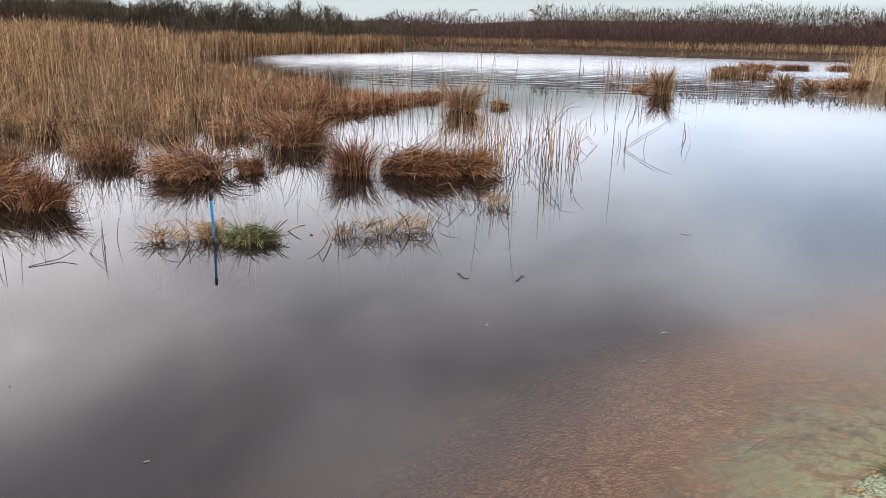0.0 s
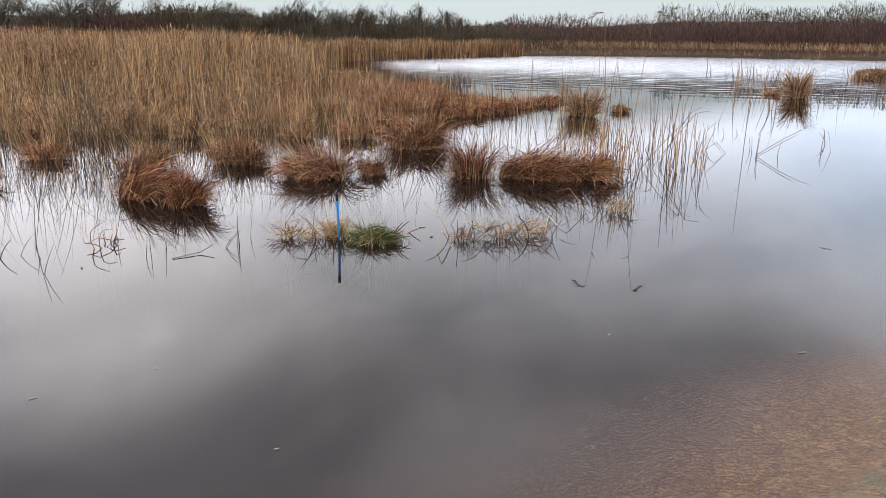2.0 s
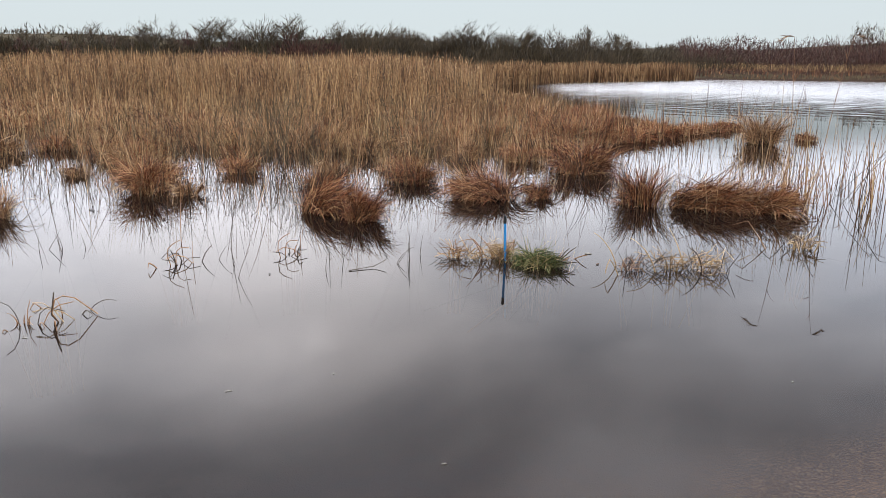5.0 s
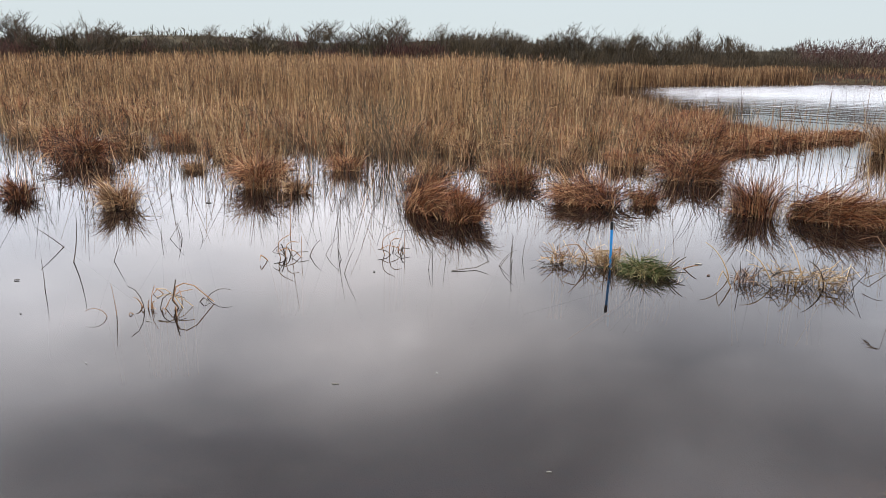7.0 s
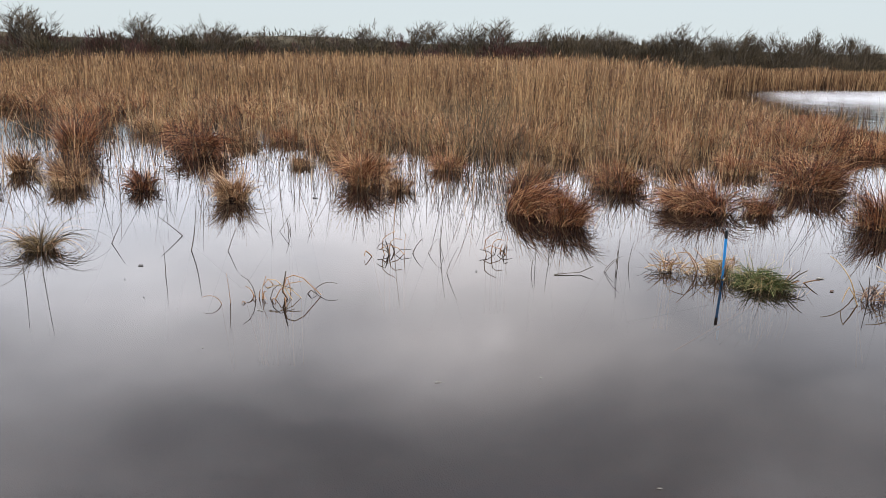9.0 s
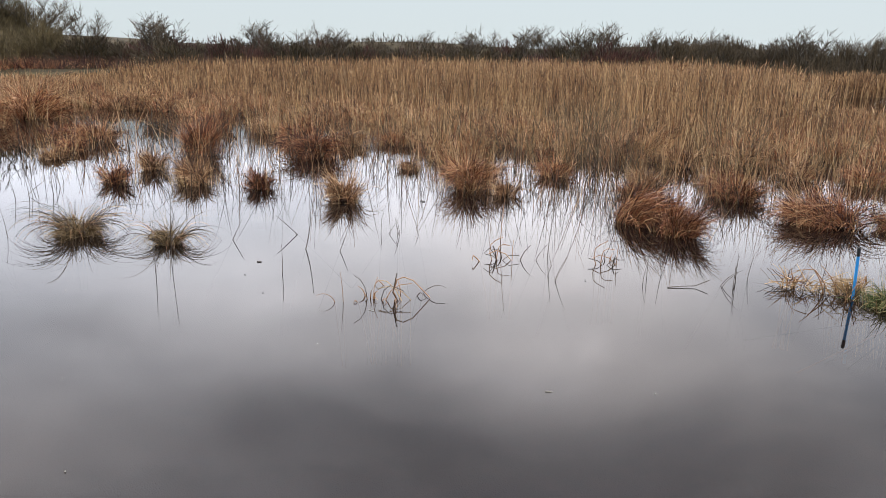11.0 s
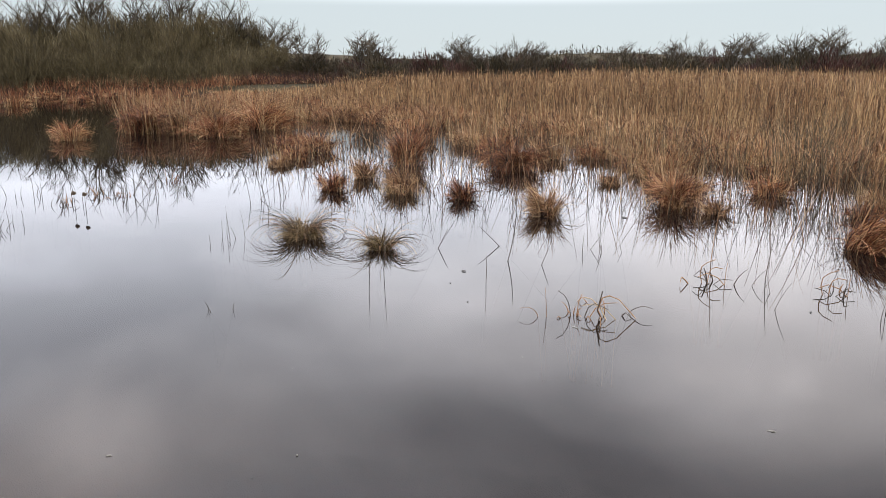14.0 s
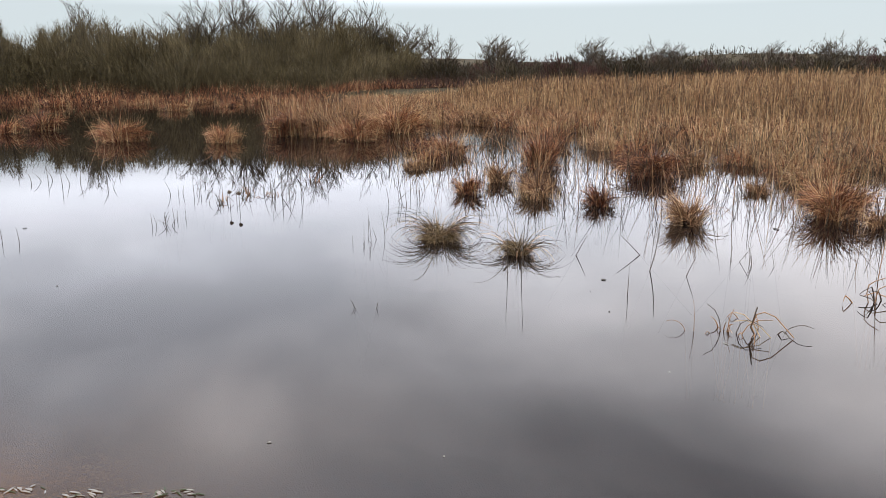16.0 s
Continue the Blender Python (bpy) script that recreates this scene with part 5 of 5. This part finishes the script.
def bent_clump(x, y, n, size, mat, label, wide=0.01, seed=0, deep=True, dark=0.0):
    """A collapsed tuft: thick dead leaves that rise, kink and fall to the water, most of them to one side; some wet and dark."""
    rg = random.Random(seed)
    bed = ground_at(x, y)
    t = thing("bent_reed_clump", pose(x, y, 0), label, "reed", "collapsed reed clumps")
    lay = rg.random() * 6.283
    for i in range(n):
        tone = DARKSTEM if rg.random() < dark else mat
        a, ln = lay + rg.gauss(0, 1.3), rg.uniform(0.0, 1.1)
        up, down = size * rg.uniform(0.3, 1.2), size * rg.uniform(0.4, 1.1)
        start = (rg.gauss(0, 0.3) * size, rg.gauss(0, 0.3) * size, bed)
        if i % 2:
            # a leaf that arches over smoothly
            k = 7
            total, curve = up + down * 0.7, rg.uniform(0.4, 1.7)
            me, _ = stalk_mesh("leaf", start, a, ln * 0.25, [-bed] + [total / k] * k, [0] + [curve / k * rg.uniform(0.3, 1.7) for _ in range(k)], wide * rg.uniform(0.4, 0.8), wide * 0.2, tone, 4)
            part("leaf", me, t)
        else:
            # one that has snapped
            me, _ = stalk_mesh("stalk", start, a, ln * 0.3, [-bed, up * 0.6, up * 0.4, down * 0.3, down * 0.3, down * 0.4], [0, ln * 0.7, 0.15, rg.uniform(0.8, 2.2), 0.15, 0.15], wide * rg.uniform(0.4, 0.7), wide * 0.2, tone, 4)
            part("stalk", me, t)
    return t


right_g = "reeds beside the large tussock"
# tall plumed reeds
reed_stem(0.2, 10.5, 2.02, az=35, lean=0.03, bend=0.16, wide=0.011, plume=True, leaf=2, label="tall dry reed with a drooping feathery plume", group=right_g)
reed_stem(-0.15, 10.6, 2.0, az=170, lean=0.01, bend=0.1, wide=0.011, plume=True, leaf=1, label="tall dry reed with a drooping feathery plume", group=right_g)
reed_stem(2.07, 12.6, 1.55, az=80, lean=0.03, bend=0.05, wide=0.011, leaf=1, group=right_g, mat=DARKSTEM, label="tall dark reed stem standing alone in open water")
r5 = random.Random(5)
for cx, cy, n, h0, h1, sp in ((0.86, 10.1, 22, 0.35, 1.25, 0.28), (-0.02, 9.65, 16, 0.4, 1.3, 0.25), (0.2, 9.7, 12, 0.4, 1.1, 0.3), (-0.3, 9.2, 12, 0.3, 1.0, 0.25), (0.55, 11.3, 9, 0.4, 1.2, 0.4), (1.28, 11.3, 6, 0.2, 0.6, 0.2), (-0.65, 11.9, 6, 0.5, 1.3, 0.5),
                              (1.9, 14.4, 6, 0.15, 0.35, 0.35), (2.1, 11.6, 4, 0.2, 0.5, 0.3), (3.1, 12.6, 3, 0.2, 0.7, 0.4), (3.8, 18.8, 5, 0.3, 0.9, 0.5), (5.6, 36, 5, 0.6, 1.4, 2.0)):
    for _ in range(n):
        x, y = cx + r5.gauss(0, sp * 0.6), cy + r5.gauss(0, sp)
        reed_stem(x, y, r5.uniform(h0, h1) * r5.uniform(0.6, 1.0), az=r5.uniform(0, 360), lean=abs(r5.gauss(0, 0.12)), bend=r5.uniform(-0.1, 0.35), wide=r5.uniform(0.008, 0.013) * max(1, math.hypot(x, y) / 12),
                  mat=r5.choice([TANSEDGE, TANSEDGE, STRAW, DARKSTEM]), leaf=r5.choice([0, 0, 1]), group=right_g)
# leaning and folded reeds in the open water
for x, y, up, dn, az, ln, fo in ((1.25, 11.3, 0.28, 0.3, 10, 0.3, 1.9), (1.35, 11.1, 0.25, 0.28, 200, 0.4, 2.0), (0.5, 9.9, 0.9, 0.2, 20, 0.55, 0.7), (0.35, 9.8, 0.75, 0.15, 15, 0.6, 0.4), (0.6, 10.2, 0.8, 0.2, 30, 0.45, 0.5), (2.05, 11.45, 0.75, 0.35, 25, 1.0, 0.05),
                                 (2.1, 11.6, 0.35, 0.1, 70, 0.2, 0.3), (-0.1, 7.3, 0.2, 0.12, 180, 0.5, 1.6), (-0.25, 7.0, 0.3, 0.15, 160, 0.6, 1.2)):
    broken_reed(x, y, up, dn, az, ln, fo, wide=0.009, mat=DARKSTEM if r5.random() < 0.5 else TANSEDGE)
# collapsed clumps
bent_clump(-4.42, 2.9, 5, 0.16, TANSEDGE, "collapsed clump of bent brown reed leaves in still water", 0.0085, 3, dark=0.6)
bent_clump(-4.42, 2.68, 8, 0.07, TANSEDGE, "low tangle of tan reed leaves in still water", 0.008, 23, dark=0.2)
bent_clump(-4.62, 4.2, 5, 0.11, TANSEDGE, "collapsed clump of pale bent reed leaves in still water", 0.011, 5, dark=0.45)
bent_clump(-3.95, 4.82, 5, 0.1, TANSEDGE, "collapsed clump of pale bent reed leaves in still water", 0.01, 7, dark=0.35)
bent_clump(-2.66, 5.4, 9, 0.13, STRAW, "small collapsed clump of straw leaves by the stake", 0.011, 8, dark=0.3)
bent_clump(-2.3, 5.55, 8, 0.2, TANSEDGE, "collapsed tan leaves round the stake's foot", 0.011, 9)
for az, ln, lo in ((30, 0.5, 0.2), (20, 0.8, 0.16), (45, 1.0, 0.15), (10, 1.15, 0.2), (60, 0.35, 0.12), (340, 1.0, 0.14), (25, 0.65, 0.24)):
    broken_reed(-1.82 + 0.002 * lo * az, 5.5 + 0.001 * az, lo * 0.7, lo * 0.3, az, ln, 0.1, 0.013, DARKSTEM if az < 40 else TANSEDGE, "dark broken leaf blade at the end of the green clump")
bent_clump(-1.2, 5.7, 4, 0.22, STRAW, "collapsed clump of thick straw leaves in the water", 0.013, 11, dark=0.3)
bent_clump(-0.9, 5.85, 4, 0.17, STRAW, "collapsed clump of thick straw leaves in the water", 0.012, 12, dark=0.3)
bent_clump(-0.65, 6.0, 4, 0.2, STRAW, "collapsed clump of thick straw leaves in the water", 0.012, 13, dark=0.3)
bent_clump(0.06, 7.15, 9, 0.17, STRAW, "small clump of straw leaves in open water", 0.012, 14, dark=0.3)
for x, y, n, w, d, m, sd, st in ((-1.22, 5.72, 70, 0.16, 0.12, TANSEDGE, 51, 0.7), (-1.02, 5.8, 34, 0.26, 0.16, DARKSTEM, 52, 0.15), (-0.98, 5.86, 80, 0.3, 0.18, STRAW, 53, 0.2), (-0.68, 6.02, 150, 0.36, 0.22, STRAW, 54, 0.25), (0.06, 7.15, 80, 0.22, 0.16, STRAW, 55, 0.3),
                                 (-2.66, 5.4, 70, 0.18, 0.12, TANSEDGE, 56, 0.35), (-2.5, 5.43, 60, 0.16, 0.12, STRAW, 57, 0.35), (-2.3, 5.52, 70, 0.16, 0.14, STRAW, 58, 0.6)):
    straw_heap(x, y, n, w, d, m, "flattened clump of broken straw lying on the water" if m is not DARKSTEM else "dark rotting straw lying on the water", sd, st)


def crooked_reed(x, y, az, lean, lengths, turns, wide, mat, label="dead reed bent over in an arch above still water"):
    """One dead reed of several pieces, each turned on from the last; az in degrees, lean and turns in radians."""
    bed = ground_at(x, y)
    t = thing("bent_reed", pose(x, y, 0), label, "reed", "bent reeds")
    start = (0, 0, bed)
    me, _ = stalk_mesh("stalk", start, radians(az), 0.0, [-bed] + [0.74 * q for q in lengths], [0, lean] + turns, wide / 2, wide / 3, mat)
    part("stalk", me, t)


# the arched clump in the quiet water
crooked_reed(-4.27, 2.78, 63, -0.45, [0.1, 0.12, 0.07, 0.1, 0.25], [0.75, 0.9, 0.75, 0.45], 0.011, TANSEDGE)
crooked_reed(-4.27, 2.78, 243, 0.55, [0.09, 0.2], [-0.75], 0.013, DARKSTEM, "thick dark broken reed stub")
crooked_reed(-4.33, 2.72, 63, 0.5, [0.1, 0.1, 0.12], [0.5, 0.5], 0.008, TANSEDGE)
crooked_reed(-4.25, 2.8, 200, 0.6, [0.12, 0.12, 0.1], [0.4, 0.6], 0.008, STRAW)
crooked_reed(-4.22, 2.86, 230, 0.8, [0.12, 0.14, 0.1], [0.4, 0.6], 0.007, STRAW)
crooked_reed(-4.42, 2.62, 235, 0.1, [0.06, 0.07, 0.08, 0.08], [0.15, 0.25, 0.45], 0.007, DARKSTEM)
crooked_reed(-4.36, 2.7, 40, 0.3, [0.1, 0.08, 0.14], [0.6, 1.0], 0.008, DARKSTEM)
crooked_reed(-4.4, 2.66, 90, 0.1, [0.12, 0.1], [0.3], 0.006, TANSEDGE)
# the ringed clump beyond it, and its neighbour
for q, (x, y) in enumerate(((-4.62, 4.12), (-3.98, 4.74))):
    crooked_reed(x, y, 45, 0.05, [0.08, 0.08, 0.06, 0.08], [0.15, 0.75, 0.75], 0.009, TANSEDGE)
    crooked_reed(x - 0.03, y - 0.03, 45, -0.25, [0.1, 0.09, 0.07, 0.1], [0.35, 0.7, 0.3], 0.009, TANSEDGE)
    crooked_reed(x + 0.08, y + 0.1, 225, 0.75, [0.1, 0.12, 0.1], [0.5, 0.8], 0.009, TANSEDGE)
    crooked_reed(x + 0.04, y + 0.03, 60, 0.9, [0.1, 0.12], [0.75], 0.009, DARKSTEM)
    crooked_reed(x + 0.02, y, 215, 0.9, [0.08, 0.1], [0.5], 0.01, DARKSTEM)
    crooked_reed(x + 0.09, y + 0.1, 45, 0.0, [0.15, 0.1], [0.08], 0.006, TANSEDGE)
# kinked reeds out in the open water
crooked_reed(2.0, 11.2, 20, 1.05, [0.55, 0.4], [0.04], 0.01, TANSEDGE, "long dead reed leaning low over the water")
crooked_reed(1.3, 11.6, 0, 0.9, [0.35, 0.3], [1.5], 0.01, DARKSTEM, "dark reed snapped into an angle")
crooked_reed(1.25, 11.7, 180, 0.2, [0.25, 0.12], [0.4], 0.009, DARKSTEM, "dark reed snapped into an angle")
# crooked single stems in the quiet water
quiet = "stems in the quiet water"
for x, y, h, az, ln, be, wd, m in ((-5.92, 2.99, 0.42, 55, 0.28, -0.25, 0.010, DARKSTEM), (-5.68, 3.2, 0.2, 55, 0.35, 0.0, 0.008, DARKSTEM), (-6.63, 2.62, 0.22, 60, 0.45, 0.0, 0.009, DARKSTEM), (-6.46, 3.21, 0.28, 235, 0.75, 0.1, 0.011, DARKSTEM),
                                   (-4.47, 2.45, 0.22, 230, 0.02, 0.1, 0.006, TANSEDGE), (-4.5, 2.4, 0.16, 235, 0.1, 1.9, 0.006, TANSEDGE), (-5.37, 2.46, 0.24, 100, 0.06, -0.1, 0.007, DARKSTEM), (-6.05, 1.7, 0.4, 240, 0.0, 0.05, 0.007, DARKSTEM), (-6.13, 1.86, 0.55, 60, 0.02, 0.05, 0.007, DARKSTEM),
                                   (-5.15, 4.7, 0.75, 70, 0.03, 0.1, 0.008, TANSEDGE), (-4.5, 4.65, 0.5, 60, 0.05, 0.1, 0.008, DARKSTEM)):
    reed_stem(x, y, h, az, ln, be, wd, m, group=quiet, label="thin crooked dead stem rising from still water")
for x, y, n, h in ((-5.9, 3.9, 6, 0.22), (-5.6, 0.37, 3, 0.07), (-7.9, 0.88, 5, 0.3), (-9.3, -1.39, 8, 0.22), (-9.6, -1.26, 4, 0.16), (-10.0, 1.6, 6, 0.5), (-10.8, 2.0, 6, 0.4), (-12.7, 2.1, 6, 0.3), (-13.8, -3.5, 4, 0.3), (-13.4, -3.1, 3, 0.3), (-12.7, -2.5, 3, 0.3), (-11.6, -1.2, 7, 0.3), (-10.7, -0.76, 6, 0.25),
                   (-11.2, 0.0, 8, 0.5), (-11.1, 0.25, 6, 0.55), (-11.4, -0.3, 5, 0.4), (-8.8, -2.85, 2, 0.2), (-7.7, 0.8, 3, 0.1), (-12.5, 0.7, 3, 0.25), (-4.2, 4.3, 3, 0.25), (-3.65, 4.75, 3, 0.3), (-3.0, 5.1, 6, 0.3)):
    for _ in range(n):
        reed_stem(x + r5.gauss(0, 0.13), y + r5.gauss(0, 0.13), h * r5.uniform(0.4, 1.0), r5.uniform(0, 360), abs(r5.gauss(0, 0.25)), r5.uniform(-0.4, 0.7), 0.0062 * max(1, math.hypot(x, y) / 8), DARKSTEM, group=quiet, label="thin dark dead stem rising from still water")
for x, y, s, sd in ((-10.75, -0.72, 0.14, 31), (-12.44, 0.66, 0.13, 32), (-11.3, -0.3, 0.14, 33), (-11.0, 0.0, 0.12, 34)):
    bent_clump(x, y, 9, s, TANSEDGE, "small brown tuft of dead leaves in open water", 0.011, sd, dark=0.5)
for x, y in ((-10.15, -0.5), (-10.3, -0.62)):
    t = reed_stem(x, y, 0.2, 0, 0.05, 0.1, 0.009, DARKSTEM, group=quiet, label="dark stem with a round seed head in the water")
    bm = bmesh.new()
    bmesh.ops.create_icosphere(bm, subdivisions=2, radius=0.026)
    for v in bm.verts:
        v.co = v.co * (1 + 0.35 * noise.noise(v.co * 60)) + Vector((0.012, 0, 0.21))
    me = bpy.data.meshes.new("seed_head")
    bm.to_mesh(me)
    bm.free()
    me.materials.append(DARKSTEM)
    part("seed_head", me, t, "dark round seed head")
# long stem lying on the water
lie = thing("fallen_stem", pose(-3.25, 4.62, 0.004), "long thin crooked stem lying on the water", "reed", "bent reeds")
me, _ = stalk_mesh("stalk", (0, 0, 0.0), radians(55), radians(87), [0.12, 0.1, 0.12], [0, 0.03, -0.35], 0.004, 0.003, DARKSTEM)
part("stalk", me, lie)

# ---------------------------------------------------------------- scraps floating on the water


def scrap(x, y, long, wide, turn, mat, label):
    bm = bmesh.new()
    n = 7
    rows = []
    for i in range(n):
        s = i / (n - 1)
        w = wide * math.sin(math.pi * (0.08 + 0.84 * s)) / 2
        c = 0.1 * long * math.sin(2.2 * s)
        rows.append([bm.verts.new(((s - 0.5) * long, c + k * w, 0.004 + 0.18 * wide * abs(k) + (0.0 if k else 0.0))) for k in (-1, 0, 1)])
    for r, q in zip(rows, rows[1:]):
        for k in (0, 1):
            bm.faces.new((r[k], r[k + 1], q[k + 1], q[k]))
    ext = bmesh.ops.extrude_face_region(bm, geom=bm.faces[:])
    bmesh.ops.translate(bm, vec=(0, 0, -0.003), verts=[v for v in ext["geom"] if isinstance(v, bmesh.types.BMVert)])
    bmesh.ops.recalc_face_normals(bm, faces=bm.faces)
    me = bpy.data.meshes.new("floating_leaf")
    bm.to_mesh(me)
    bm.free()
    me.materials.append(mat)
    ob = new("floating_leaf", me)
    ob.matrix_world = pose(x, y, 0.0, 0, 0, turn)
    tagged(ob, label, "leaf", "scraps on the water")


for x, y, l, w, r, m in ((-1.66, 6.05, 0.075, 0.03, 20, FLOAT), (1.73, 6.27, 0.12, 0.008, 150, FLOAT), (1.04, 3.96, 0.07, 0.006, 25, FLOAT), (0.01, 3.95, 0.03, 0.008, 60, FLOAT), (-2.24, 2.92, 0.012, 0.008, 10, FLOAT), (-1.31, 2.38, 0.03, 0.006, 30, FLOAT),
                         (-5.77, 2.46, 0.05, 0.03, 40, DARKSTEM), (-7.1, 5.3, 0.1, 0.045, 10, DARKSTEM), (-6.86, -1.97, 0.025, 0.018, 0, DARKSTEM), (-3.24, 0.16, 0.012, 0.01, 0, DARKSTEM), (-3.34, 0.38, 0.012, 0.01, 0, FLOAT), (-3.69, -0.38, 0.03, 0.006, 70, FLOAT),
                         (-9.5, 2.64, 0.06, 0.035, 80, DARKSTEM), (-1.5, 5.75, 0.05, 0.03, 60, TANSEDGE), (-3.75, 4.25, 0.05, 0.02, 120, DARKSTEM), (-9.55, -2.88, 0.06, 0.03, 90, DARKSTEM), (-4.2, 2.5, 0.06, 0.005, 10, FLOAT), (-5.0, 2.1, 0.02, 0.01, 10, DARKSTEM), (-5.5, 2.2, 0.02, 0.012, 10, DARKSTEM),
                         (-3.9, 1.9, 0.012, 0.006, 10, FLOAT), (-4.3, 0.6, 0.012, 0.006, 10, FLOAT), (-2.6, 2.5, 0.05, 0.004, 40, FLOAT), (-5.9, 1.0, 0.014, 0.008, 0, FLOAT)):
    scrap(x, y, l * 0.75, w * 0.7, r, m, "pale scrap of dead leaf floating on the water" if m is FLOAT else "dark scrap of dead leaf floating on the water")

# straw drifted together along the near edge
r7 = random.Random(17)
for cx, cy, n, sx in ((-3.56, -1.40, 14, 0.05), (-3.45, -1.13, 9, 0.06), (-3.37, -0.83, 10, 0.06), (-3.35, -0.72, 7, 0.03)):
    for _ in range(n):
        q = r7.gauss(0, 1)
        scrap(cx + 0.3 * sx * q + r7.gauss(0, 0.016), cy + sx * q, r7.uniform(0.02, 0.055), r7.uniform(0.003, 0.008), 65 + r7.gauss(0, 35), FLOAT if r7.random() < 0.65 else GREEN, "broken bit of pale straw drifted to the near edge")

# ---------------------------------------------------------------- drowned stems on the shallow bed
r6 = random.Random(9)
for i in range(90):
    q, off = r6.uniform(-0.8, 3.4), r6.uniform(0.08, 0.85)
    x, y = 1.6 + 0.774 * q - 0.633 * off, 2.35 + 0.633 * q + 0.774 * off
    z = ground_at(x, y) + 0.006
    t = thing("sunken_stem", pose(x, y, z), "thin dark rotting stem lying on the shallow bed", "stem", "drowned stems")
    long, k = r6.uniform(0.06, 0.3), 7
    a, p, pts = r6.gauss(0.3, 0.7), Vector((0, 0, 0)), []
    for _ in range(k):
        pts.append([p.x, p.y, 0.0])
        a += r6.gauss(0, 0.22)
        p = p + Vector((math.cos(a), math.sin(a), 0)) * long / k
    for q in pts:
        q[2] = ground_at(x + q[0], y + q[1]) + 0.006 - z
    r = r6.uniform(0.0012, 0.003)
    part("stalk", mesh_of("stalk", *tubes(np.array([pts]), np.linspace(r, r * 0.5, k)[None, :], 4), DARKSTEM if r6.random() < 0.75 else TANSEDGE), t)

# grass at the water's edge by the camera's feet
edge_grass = thing("shore_grass", pose(0, 0, 0), "short green and dry grass along the near bank", "grass", kind="stuff")
n = 2500
q = rnd(n, -1.2, 1.6)
x = -0.5 + 2.1 * q + rnd(n, -0.2, 0.2)
y = 0.025 + 2.325 * q + rnd(n, -0.2, 0.2)
off = rnd(n, 0.12, 1.3)
x, y = x + 0.742 * off, y - 0.67 * off
g = height(x, y)
ok = (g > 0.004) & (np.hypot(x + 0.2, y + 0.2) > 0.5)
x, y, g = x[ok], y[ok], g[ok]
n = len(x)
v = blades(np.stack([x, y, g - 0.01], -1), rnd(n, 0, 6.283), rnd(n, 0.05, 0.16), rnd(n, 0.1, 0.8), rnd(n, 0.2, 1.2), rnd(n, 0.003, 0.006), segs=3, flat=0.35)
part("grass_blades", mesh_of("grass_blades", *v, GREEN), edge_grass, kind="stuff")
tussock(1.67, 2.52, 0.2, 0.13, GREEN, "small tuft of green grass on the near bank", "grass", density=0.6, flop=1.0, straw=0.1, mound=0.5)
